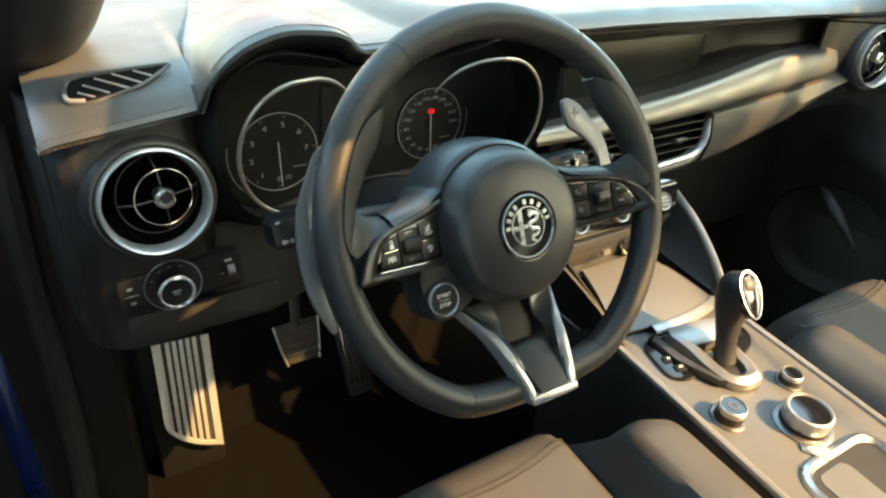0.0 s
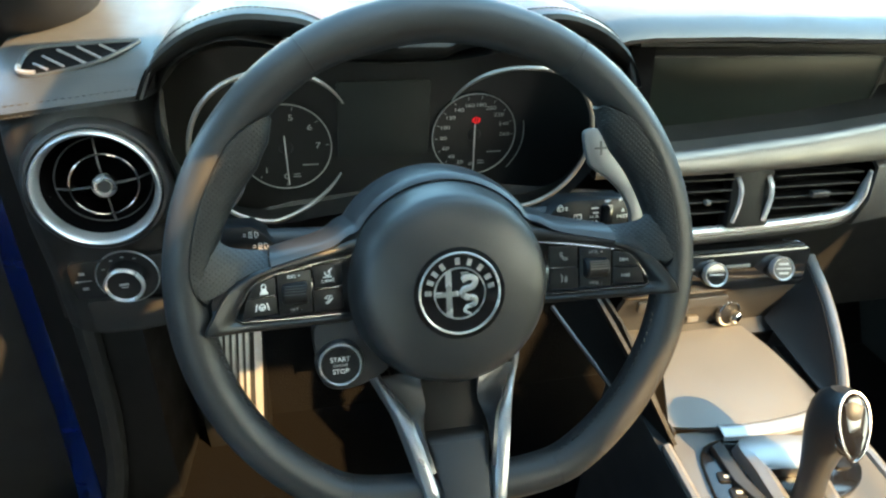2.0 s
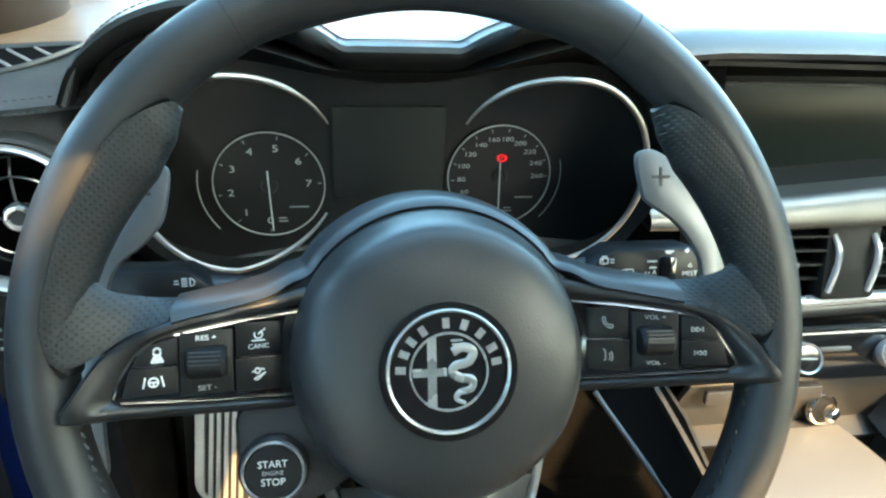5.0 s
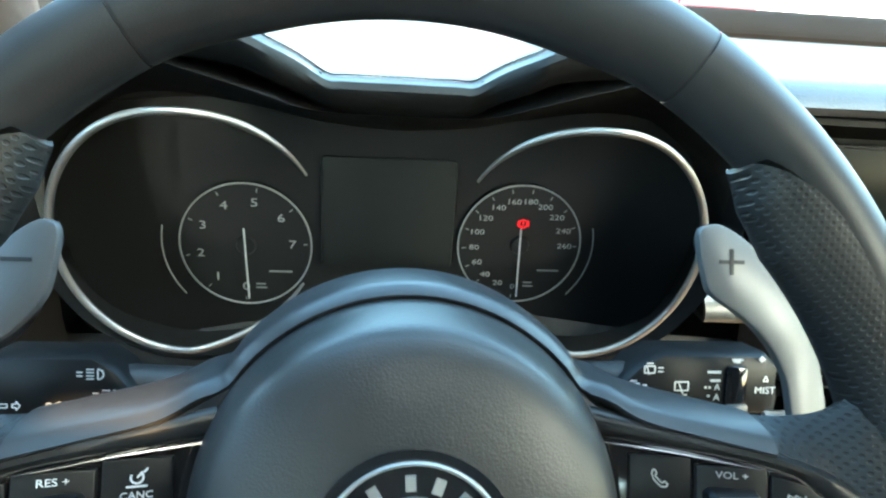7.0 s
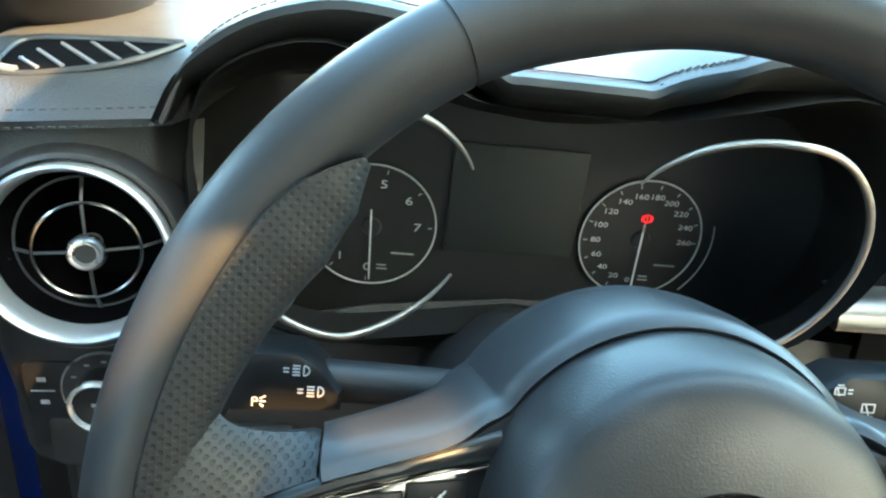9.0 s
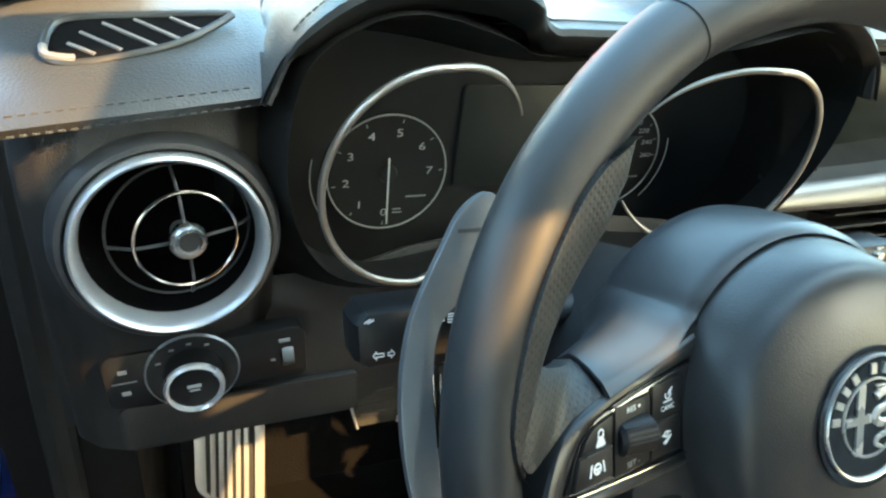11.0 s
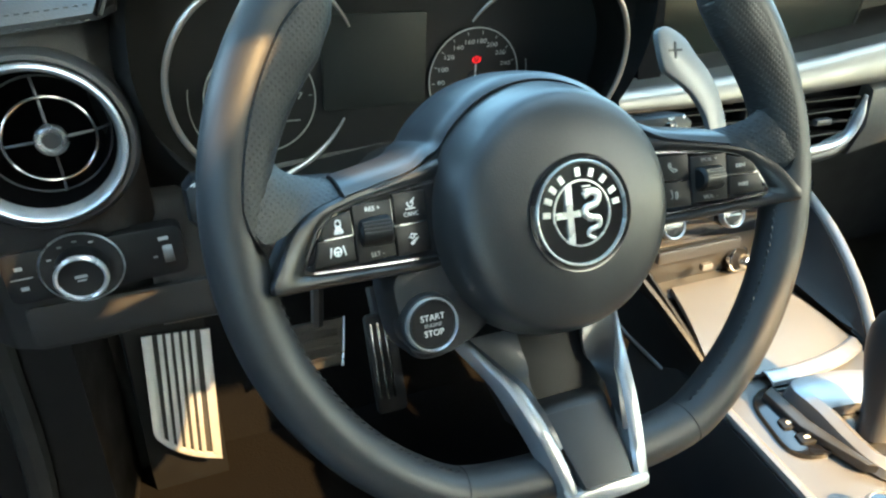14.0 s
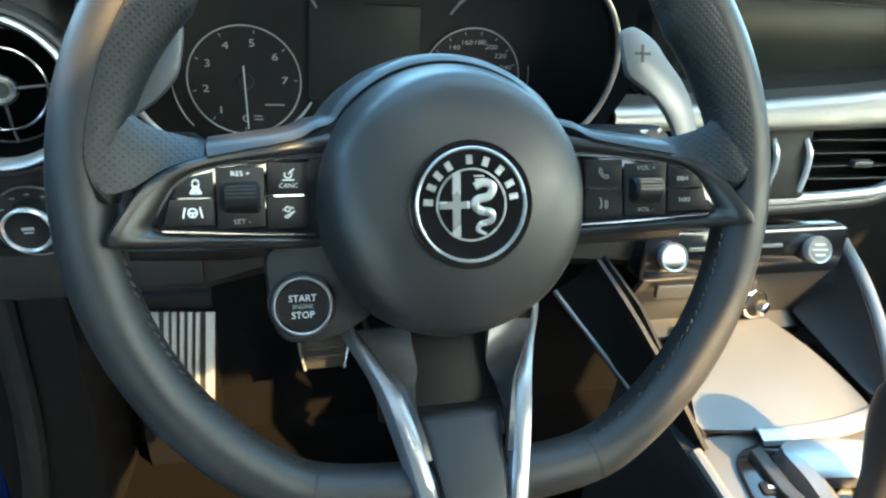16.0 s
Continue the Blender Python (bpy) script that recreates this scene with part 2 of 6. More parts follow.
def ring_plate(cx, cy, r0, r1, z0, z1, m=Matrix.Identity(4), seg=48):
    """A flat ring."""
    bm = lathe([(r0, z0), (r1, z0), (r1, z1), (r0, z1), (r0, z0)], Matrix.Translation((cx, cy, 0)), seg)
    bm.transform(m)
    return bm


def bar(a, b, w, h, m=Matrix.Identity(4), z=0.0):
    """A thin flat stroke from a to b in a plane."""
    a, b = Vector((*a, 0)), Vector((*b, 0))
    d = b - a
    t = Matrix.Translation((a + b) / 2 + Vector((0, 0, z))) @ Matrix.Rotation(math.atan2(d.y, d.x), 4, "Z")
    bm = box((d.length, w, h), t)
    bm.transform(m)
    return bm


def lettering(body, size, m, stretch=1.0):
    c = bpy.data.curves.new("letters", "FONT")
    c.body, c.size, c.align_x, c.align_y, c.extrude, c.resolution_u = body, size, "CENTER", "CENTER", 0.00008, 3
    ob = bpy.data.objects.new("letters", c)
    bm = bmesh.new()
    bm.from_mesh(ob.to_mesh())
    ob.to_mesh_clear()
    bpy.data.objects.remove(ob)
    bmesh.ops.scale(bm, vec=(stretch, 1, 1), verts=bm.verts[:])
    bm.transform(m)
    return bm


def grid(fn, nu, nv):
    """A sheet of (nu + 1) x (nv + 1) points from fn(u, v), u and v in 0..1."""
    return [[Vector(fn(i / nu, j / nv)) for j in range(nv + 1)] for i in range(nu + 1)]


def smooth(x, a, b):
    t = min(1, max(0, (x - a) / (b - a)))
    return t * t * (3 - 2 * t)


def lerp(table, x):
    """Straight-line lookup in rows of (x, value)."""
    for (x0, v0), (x1, v1) in zip(table, table[1:]):
        if x <= x1:
            t = min(1, max(0, (x - x0) / (x1 - x0)))
            return v0 + (v1 - v0) * t
    return table[-1][1]


# ---- surroundings and car shell ----
def ground():
    bm = loft(grid(lambda u, v: (-300 + 600 * u, -300 + 600 * v, 0.0), 6, 6), False)
    solo("ground", bm, ASPHALT, "pale grey worn paving around the car", "ground", "structure")


def shell():
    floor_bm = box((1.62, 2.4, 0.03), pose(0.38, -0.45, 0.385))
    solo("floor", floor_bm, CARPET, "dark brown carpet on the car floor, footwell shade in its colour", "floor", "structure")
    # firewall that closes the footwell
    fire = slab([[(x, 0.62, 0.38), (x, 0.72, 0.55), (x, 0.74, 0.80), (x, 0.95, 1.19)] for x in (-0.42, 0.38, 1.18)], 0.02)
    solo("wall_firewall", fire, SHADED_CARPET, "carpeted bulkhead behind the pedals, footwell shade in its colour", "wall", "structure")
    # unseen roof, cut open where sun patches are wanted, with beams between the openings
    roof = bmesh.new()
    xs = sorted({-0.36, 1.15, *[p[0] for p in SUN_OPENINGS], *[p[1] for p in SUN_OPENINGS]})
    ys = sorted({-2.1, -0.02, *[p[2] for p in SUN_OPENINGS], *[p[3] for p in SUN_OPENINGS]})
    for x0, x1 in zip(xs, xs[1:]):
        for y0, y1 in zip(ys, ys[1:]):
            cx, cy = (x0 + x1) / 2, (y0 + y1) / 2
            if not any(p[0] < cx < p[1] and p[2] < cy < p[3] for p in SUN_OPENINGS):
                roof = join(roof, box((x1 - x0, y1 - y0, 0.016), pose(cx, cy, ROOF_Z + 0.008)))
    # overhang past the roofline, unseen, added to narrow the light from the left
    roof = join(roof, slab([[(-0.355, y, 1.545), (-0.48, y, 1.53), (-0.60, y, 1.47), (-0.64, y, 1.435)] for y in (-2.1, -1.2, -0.4, 0.05)], -0.02))
    solo("ceiling", roof, ROOFING, "dark fabric headliner with openings that shape the sunlight", "ceiling", "structure")
    # pillars and sides
    left_pillar = tube(spline([(-0.39, 0.50, 1.12), (-0.345, 0.42, 1.200), (-0.312, 0.33, 1.265), (-0.308, 0.20, 1.350), (-0.335, 0.05, 1.44), (-0.37, -0.12, 1.53)], 6), lambda s: 0.076 - 0.028 * s, 20, flat=0.8)
    solo("wall_pillar_left", left_pillar, BLACK, "black trim of the windscreen pillar", "pillar", "structure")
    right_pillar = tube(spline([(1.22, 0.62, 1.16), (1.19, 0.35, 1.30), (1.155, 0.08, 1.44), (1.12, -0.10, 1.50)], 6), 0.045, 12, flat=0.7)
    solo("wall_pillar_right", right_pillar, BLACK, "black trim of the windscreen pillar", "pillar", "structure")
    rear_pillar = tube(spline([(-0.46, -1.55, 0.40), (-0.50, -1.57, 0.95), (-0.40, -1.62, 1.50)], 6), 0.06, 12)
    solo("wall_pillar_rear", rear_pillar, BLACK, "black trim of the middle pillar", "pillar", "structure")
    right_door = slab([[(1.20, y, 0.38), (1.16, y, 0.75), (1.12, y, 0.92), (1.20, y, 1.02), (1.21, y, 1.06)] for y in (-2.1, -0.8, -0.10, -0.062)], 0.03)
    solo("wall_door_right", right_door, BLACK, "closed black trim of the far door below its window", "door", "structure")
    header = slab([[(1.18, y, 1.34), (1.178, y, 1.42), (1.176, y, 1.497)] for y in (-2.1, -0.8, -0.02)], 0.03)
    solo("wall_door_right_header", header, BLACK, "black trim above the far door's window", "door", "structure")
    # unseen wall over the far rear window, added to keep light out
    right_rear = slab([[(1.21, y, 1.065), (1.19, y, 1.25), (1.172, y, 1.395)] for y in (-2.1, -1.6, -1.02)], 0.03)
    solo("wall_rear_right", right_rear, BLACK, "unseen black wall that closes the far rear window against light", "pillar", "structure")
    # front corner, out of view, is raised to keep sun off the glove box
    right_front = slab([[(1.20, y, 0.38), (1.19, y, 0.75), (1.18, y, 0.92), (1.20, y, 1.02), (1.21, y, 1.10), (1.205, y, h)] for y, h in ((-0.06, 1.46), (0.05, 1.45), (0.3, 1.32), (0.62, 1.16), (0.86, 1.12))], 0.03)
    solo("wall_door_right_front", right_front, DOOR_TRIM, "closed black trim of the far door, its unseen corner raised to block sun", "door", "structure")
    card = thing("door_card", pose(1.15, 0.2, 0.42), "dark moulded door card with an armrest and map pocket", "door trim")

    def skin(u, v):
        y, z = 0.46 - 0.86 * u, 0.42 + 0.60 * v
        rest = math.exp(-((z - 0.885) / 0.050) ** 2) * smooth(y, 0.40, 0.16)
        well = smooth(math.hypot((y - 0.255) / 0.150, (z - 0.680) / 0.125), 1.0, 0.80)
        swell = math.exp(-((z - 0.60) / 0.16) ** 2)
        return (1.165 - 0.055 * rest - 0.022 * swell + 0.016 * well, y, z)
    part("skin", slab(grid(skin, 44, 34), 0.008), DOOR_TRIM, card, "dark grained door skin")
    part("pocket_rim", tube(spline([(1.128, 0.255 + 0.148 * math.cos(a), 0.680 + 0.123 * math.sin(a)) for a in np.linspace(0, 2 * math.pi, 24, endpoint=False)], 3, True), 0.0035, 8, True), PANEL_BLACK, card, "rounded pocket edge")
    part("pull_handle", tube(spline([(1.120, 0.305, 0.800), (1.104, 0.270, 0.788), (1.100, 0.225, 0.750), (1.110, 0.185, 0.705)], 6), lambda q: 0.004 + 0.008 * math.sin(math.pi * q), 10, flat=0.6), DOOR_TRIM, card, "dark pull handle")
    # unseen wall up to the roof, added to keep light out at the left rear
    left_rear = slab([[(-0.44, y, 0.38), (-0.47, y, 0.75), (-0.46, y, 1.08), (-0.38, y, 1.52)] for y in (-2.1, -1.8, -1.56)], 0.03)
    solo("wall_rear_left", left_rear, BLACK, "unseen black wall that closes the left rear against light", "door", "structure")
    # unseen walls in the driver's door place, clear of the sill, blocking light below a slit
    leaf = slab([[(-0.67, y, 0.46), (-0.69, y, 0.9), (-0.66, y, 1.32)] for y in (-1.58, -0.8, -0.01)], 0.03)
    solo("wall_left_blocker", leaf, BLACK, "unseen black wall that blocks light from the left below a slit", "door", "structure")
    front = slab([[(-0.68, y, 0.90), (-0.66, y, 1.27), (-0.60, y, h)] for y, h in ((-0.009, 1.28), (0.09, 1.36), (0.3, 1.30), (0.52, 1.28))], 0.03)
    solo("wall_front_blocker", front, BLACK, "unseen black wall that blocks light at the front left", "door", "structure")
    low = slab([[(-0.66, y, 0.28), (-0.68, y, 0.6), (-0.69, y, 0.91)] for y in (0.0, 0.3, 0.52)], 0.03)
    solo("wall_low_blocker", low, BLACK, "unseen black wall that blocks low light at the front left", "door", "structure")
    # added board that keeps ground light out below the sill
    tread = box((0.27, 2.2, 0.02), pose(-0.55, -0.5, 0.29))
    solo("wall_sill_blocker", tread, BLACK, "unseen black board that blocks light below the door sill", "door sill", "structure")
    cover = slab([[(-0.69, 0.50, z), (-0.55, 0.53, z), (-0.40, 0.56, z), (-0.30, 0.62, z)] for z in (0.28, 0.8, 1.28)], 0.02)
    solo("wall_hinge_post", cover, BLACK, "black trim of the hinge post", "wall", "structure")
    # unseen wall up to the roof, added to keep light from behind out
    back = slab([[(x, -2.1, 0.38), (x, -2.1, 1.53)] for x in (-0.45, 1.2)], 0.04)
    solo("wall_rear", back, BLACK, "unseen black wall that closes the rear against light", "wall", "structure")
    # body-colour door jamb with its seal
    jamb = thing("door_jamb", pose(-0.5, 0.5, 0.3), "glossy blue painted door jamb with a black rubber seal", "car body")
    poly = spline([(-0.410, 0.945), (-0.413, 0.85), (-0.42, 0.60), (-0.44, 0.42), (-0.40, 0.30), (-0.48, 0.28), (-0.470, 0.6), (-0.462, 0.96)], 5, True)
    part("panel", plate([(p.x, p.y) for p in poly], -0.03, 0.0, pose(0, 0.449, 0, 90), 0.008), BLUE, jamb)
    part("seal", tube(spline([(-0.372, 0.42, 1.22), (-0.385, 0.44, 0.95), (-0.388, 0.44, 0.80), (-0.394, 0.44, 0.58), (-0.42, 0.42, 0.42), (-0.44, 0.2, 0.38), (-0.45, -0.6, 0.38)], 6), 0.016, 8), RUBBER, jamb, "black rubber door seal")
    part("kick_trim", slab([[(-0.440, 0.452, z), (-0.40, 0.452, z), (-0.36, 0.450, z), (-0.325, 0.45, z), (-0.305, 0.62, z)] for z in (0.30, 0.42, 0.6, 0.85, 0.95, 1.25)], 0.004), SLAT, jamb, "black plastic kick trim")
    sill = thing("door_sill", pose(-0.46, -0.2, 0.33), "blue painted door sill with a black tread strip", "car body")
    part("sill_panel", box((0.16, 1.3, 0.12), pose(-0.50, -0.2, 0.33), 0.02), BLUE, sill)
    part("tread_strip", box((0.05, 1.0, 0.006), pose(-0.47, -0.2, 0.393), 0.002), RUBBER, sill, "black tread strip")
    # windscreen
    m = bpy.data.materials.new("windscreen_glass")
    m.use_nodes = True
    n, l = m.node_tree.nodes, m.node_tree.links
    n.remove(n["Principled BSDF"])
    clear, shine, both = n.new("ShaderNodeBsdfTransparent"), n.new("ShaderNodeBsdfGlossy"), n.new("ShaderNodeMixShader")
    clear.inputs["Color"].default_value, shine.inputs["Roughness"].default_value, both.inputs["Fac"].default_value = (0.93, 0.97, 0.95, 1), 0.02, 0.05
    l.new(clear.outputs[0], both.inputs[1])
    l.new(shine.outputs[0], both.inputs[2])
    l.new(both.outputs[0], n["Material Output"].inputs["Surface"])
    # tint added to hold down sun and sky through the unseen panes
    tint = bpy.data.materials.new("tinted_glass")
    tint.use_nodes = True
    n, l = tint.node_tree.nodes, tint.node_tree.links
    n.remove(n["Principled BSDF"])
    clear, shine, both = n.new("ShaderNodeBsdfTransparent"), n.new("ShaderNodeBsdfGlossy"), n.new("ShaderNodeMixShader")
    clear.inputs["Color"].default_value, shine.inputs["Roughness"].default_value, both.inputs["Fac"].default_value = (0.76, 0.745, 0.72, 1), 0.02, 0.06
    l.new(clear.outputs[0], both.inputs[1])
    l.new(shine.outputs[0], both.inputs[2])
    l.new(both.outputs[0], n["Material Output"].inputs["Surface"])
    pane = slab([[(1.195, y, 1.06), (1.188, y, 1.20), (1.180, y, 1.345)] for y in (-1.03, -0.5, -0.055)], 0.004)
    solo("window_1", pane, tint, "tinted window glass of the far door", "window", "structure")
    # added panes over the light-shaping openings
    for k, (x0, x1, y0, y1) in enumerate(SUN_OPENINGS):
        glass = box((x1 - x0 + 0.02, y1 - y0 + 0.02, 0.005), pose((x0 + x1) / 2, (y0 + y1) / 2, ROOF_Z + 0.0195))
        solo("window_%d" % (k + 2), glass, tint, "unseen tinted pane over a roof opening that shapes sun patches", "sunroof", "structure")
    ws = slab([[(x, 0.98, 1.20), (x, 0.50, 1.38), (x, -0.04, 1.52)] for x in (-0.42, 0.0, 0.38, 0.76, 1.18)], 0.004)
    ob = solo("windscreen", ws, m, "clear curved windscreen glass above the dashboard", "windscreen", "structure")
    ob.visible_shadow = False
    cowl = loft([[(x, 0.90, 1.226), (x, 0.93, 1.256), (x, 0.97, 1.262), (x, 1.0, 1.20), (x, 0.9, 1.18)] for x in (-0.43, 0.38, 1.19)])
    solo("windscreen_border", cowl, DEEP_BLACK, "black printed border along the windscreen base", "windscreen border", "structure")


def street():
    b = thing("building", pose(12, 26, 0), "far white building with a red panelled front", "building")
    part("wall", box((60, 6, 7), pose(14, 30, 3.5), 0.05), WHITE_WALL, b, "white rendered wall")
    for k in range(4):
        part("red_panel", box((3.2, 0.2, 5.5), pose(3.25 + 3.35 * k, 26.9, 3.2), 0.02), RED_WALL, b, "red cladding panel")


WHITE_WALL = material("white_wall", (0.75, 0.75, 0.74), 0.8, vary=0.06, vary_size=1.0)
RED_WALL = material("red_cladding", (0.45, 0.03, 0.06), 0.5, vary=0.1, vary_size=1.0)
ROOF_Z, SUN_OPENINGS = 1.50, ((-0.15, -0.030, -0.21, -0.06), (0.0, 0.098, -0.45, -0.265), (0.163, 0.212, -0.352, -0.300), (0.48, 0.985, -0.98, -0.375), (0.985, 1.07, -0.98, -0.13), (1.07, 1.145, -0.98, -0.045))      # x and y spans of the roof openings, placed for the sun patches
ground()
street()
shell()

# ---- dashboard ----
# lip of the instrument hood, right half: x, height
LIP = [(0.0, 1.212), (0.030, 1.212), (0.043, 1.213), (0.062, 1.227), (0.080, 1.237), (0.100, 1.241), (0.135, 1.242), (0.172, 1.230), (0.199, 1.208), (0.214, 1.177)]


def pad_lip(x):
    """Where the padded top turns down: y and z of its edge."""
    return lerp([(-0.36, 0.222), (-0.335, 0.208), (-0.2, 0.215), (0.2, 0.25), (0.3, 0.25), (0.7, 0.235), (1.12, 0.20)], x), lerp([(-0.36, 1.158), (-0.335, 1.163), (-0.215, 1.176), (-0.18, 1.19), (0.2, 1.200), (0.23, 1.208), (0.3, 1.210), (1.12, 1.200)], x)


def dashboard():
    d = thing("dashboard", pose(0.38, 0.5, 0.9), "dark grey padded dashboard with stitched seams", "dashboard")
    xs = [-0.342, -0.339, -0.33, -0.30, -0.27, -0.24, -0.225, -0.214, -0.204, -0.19, -0.15, -0.08, 0.0, 0.08, 0.15, 0.19, 0.202, 0.207, 0.212, 0.217, 0.224, 0.25, 0.35, 0.5, 0.65, 0.8, 0.95, 1.05, 1.12]
    rows = []
    for x in xs:
        y, z = pad_lip(x)
        hood = smooth(abs(x), 0.206, 0.190)
        y += 0.09 * hood
        z -= 0.004 * max(0.0, (-x - 0.326) / 0.016) ** 2
        far = 1.222 - 0.02 * max(0, (abs(x - 0.38) - 0.5) / 0.25) ** 2
        rows.append([(x, y + 0.012, z - 0.008), (x, y + 0.003, z - 0.0065), (x, y, z - 0.0015), (x, y + 0.006, z + 0.005), (x, y + 0.03, z + 0.013 * (1 - hood)), (x, y + 0.09, z + 0.4 * (far - z) + 0.008 * (1 - hood)), (x, 0.45, far - 0.008), (x, 0.65, far), (x, 0.95, far - 0.004)])
    part("top_pad", slab(rows, 0.008), VINYL, d, "dark grey grained top pad")
    # double seam along the padded edge on the driver's side
    for off in (0.0, 0.008):
        stitches = bmesh.new()
        x = -0.335
        while x < -0.216:
            y, z = pad_lip(x + 0.002)
            stitches = join(stitches, box((0.0030, 0.0008, 0.0008), pose(x, y - 0.0006 + off * 0.6, z - 0.005 + off, 0, -6, 0)))
            x += 0.0052
        part("stitching", stitches, THREAD, d, "pale grey thread")
    # face on the driver's side
    down = [(1.165, 0.225), (1.12, 0.214), (1.05, 0.216), (1.0, 0.226), (0.965, 0.234), (0.922, 0.236), (0.905, 0.26), (0.92, 0.5)]
    side = [(-0.340, 0.05), (-0.334, 0.022), (-0.320, 0.008), (-0.30, 0.0), (-0.26, 0.0), (-0.225, 0.008), (-0.205, 0.03)]
    zs = [1.165 - 0.243 * i / 48 for i in range(49)]
    rows = []
    for i in range(50):
        x = -0.340 + 0.135 * i / 49
        e = lerp(side, x)
        rows.append([(x, lerp([(q, y) for q, y in reversed(down[:6])], z) + e, z) for z in zs] + [(x, 0.26 + e, 0.905), (x, 0.5, 0.92)])
    face = loft(rows, False)
    bmesh.ops.delete(face, geom=[f for f in face.faces if math.hypot(f.calc_center_median().x + 0.26, f.calc_center_median().z - 1.099) < 0.0510 and f.calc_center_median().y < 0.4], context="FACES")
    bmesh.ops.recalc_face_normals(face, faces=face.faces[:])
    bmesh.ops.solidify(face, geom=face.faces[:], thickness=0.006)
    part("driver_face", face, VINYL_LOW, d, "dark lower dash face")
    under = slab([[(x, 0.262 + e, 1.035), (x, 0.243 + e, 1.0), (x, 0.238 + e, 0.965), (x, 0.24 + e, 0.924 + 0.1 * e), (x, 0.26 + e, 0.907), (x, 0.5, 0.92)] for x, e in ((-0.215, 0.0), (-0.15, 0.0), (-0.1, 0.02), (0.0, 0.04), (0.1, 0.04), (0.2, 0.01), (0.28, 0.0))], 0.008)
    part("knee_panel", under, VINYL_LOW, d, "dark knee panel under the instruments")
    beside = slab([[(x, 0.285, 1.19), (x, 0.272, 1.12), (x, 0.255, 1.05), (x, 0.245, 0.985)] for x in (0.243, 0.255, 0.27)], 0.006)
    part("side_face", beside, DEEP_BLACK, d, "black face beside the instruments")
    end = slab([[(-0.342, 0.27, z), (-0.352, 0.36, z), (-0.365, 0.55, z)] for z in (0.92, 1.0, 1.1, 1.165)], 0.006)
    part("end_cap", end, BLACK, d, "black dash end cap")
    # coin tray / fuse flap under the light switch
    part("flap", plate(rounded(0.158, 0.036, 0.006, -0.226, 0.945), -0.003, 0.0016, pose(0, 0.2345, 0, 90), 0.0008), VINYL_LOW, d, "dark fuse flap")
    # recess of the centre screen
    sink = lambda x, y: 0.254 + (y - 0.254) * (1 - 0.9 * smooth(x, 0.57, 0.83))
    recess = slab([[(x, 0.262, lerp([(0.2, 1.196), (1.1, 1.184)], x)), (x, sink(x, 0.305), 1.188), (x, sink(x, 0.315), 1.177), (x, sink(x, 0.312), max(1.10, lerp(STRIP_TOP, x) + 0.014)), (x, sink(x, 0.30), lerp(STRIP_TOP, x) + 0.006), (x, 0.25, lerp(STRIP_TOP, x) - 0.002)] for x in (0.243, 0.26, 0.35, 0.47, 0.57, 0.61, 0.65, 0.7, 0.75, 0.8, 0.84, 0.9)], 0.004)
    part("screen_recess", recess, SLAT, d, "black recessed panel round the screen")
    # metal strip that sweeps to the far side
    rows = []
    for i in range(25):
        x = 0.206 + (0.845 - 0.206) * i / 24
        t, b = lerp(STRIP_TOP, x), lerp(STRIP_LOW, x)
        rows.append([(x, STRIP_Y(x) + 0.03, t + 0.003)] + [(x, STRIP_Y(x) + 0.020 * (1 - math.sin(radians(a))), b + 0.002 + (t - b - 0.002) * math.cos(radians(a))) for a in range(0, 91, 9)] + [(x, STRIP_Y(x) + 0.001, b + 0.0004), (x, STRIP_Y(x) + 0.004, b)] + [(x, STRIP_Y(x) + 0.03, b)])
    part("metal_strip", slab(rows, 0.003), TRIM_STRIP, d, "brushed aluminium trim strip")
    # padded band below the strip on the passenger's side
    rows = []
    for i in range(15):
        x = 0.562 + (0.90 - 0.562) * i / 14
        t, b = lerp(STRIP_LOW, x) - 0.004, lerp(BAND_LOW, x)
        y = STRIP_Y(x)
        rows.append([(x, y + 0.012, t), (x, y + 0.002, t - 0.006), (x, y - 0.004, (t + b) / 2), (x, y + 0.006, b + 0.008), (x, y + 0.03, b), (x, y + 0.08, b - 0.003)])
    part("passenger_band", slab(rows, 0.005), VINYL, d, "dark padded band")
    # upper face beside the far vent, and the glove box
    rows = []
    for x in (0.80, 0.85, 0.9, 0.98, 1.06, 1.13):
        y, z = pad_lip(x)
        rows.append([(x, y + 0.012, z - 0.012), (x, y + 0.012, 1.13), (x, y + 0.03, 1.06), (x, y + 0.08, 1.03)])
    part("passenger_face", slab(rows, 0.005), VINYL_LOW, d)
    glove = slab([[(x, 0.33, 0.99), (x, 0.40, 0.965), (x, 0.44, 0.90), (x, 0.45, 0.80), (x, 0.47, 0.66), (x, 0.6, 0.62)] for x in (0.56, 0.7, 0.9, 1.05, 1.15)], 0.006)
    part("glove_box", glove, PANEL_BLACK, d, "black glove box lid")
    part("glove_box_seam", tube([(x, 0.4115, 0.942) for x in np.linspace(0.60, 1.10, 12)], 0.0022, 6), DEEP_BLACK, d, "dark gap over the lid")
    part("glove_box_catch", box((0.075, 0.010, 0.022), pose(0.82, 0.440, 0.895, -14), 0.004), BLACK, d, "glove box catch")
    return d


STRIP_TOP = [(0.185, 1.085), (0.33, 1.090), (0.48, 1.102), (0.57, 1.114), (0.70, 1.140), (0.83, 1.150), (0.845, 1.146)]
STRIP_LOW = [(0.185, 1.066), (0.33, 1.064), (0.45, 1.066), (0.57, 1.072), (0.70, 1.085), (0.845, 1.103)]
BAND_LOW = [(0.565, 0.975), (0.625, 0.988), (0.72, 1.013), (0.82, 1.045), (0.90, 1.076)]


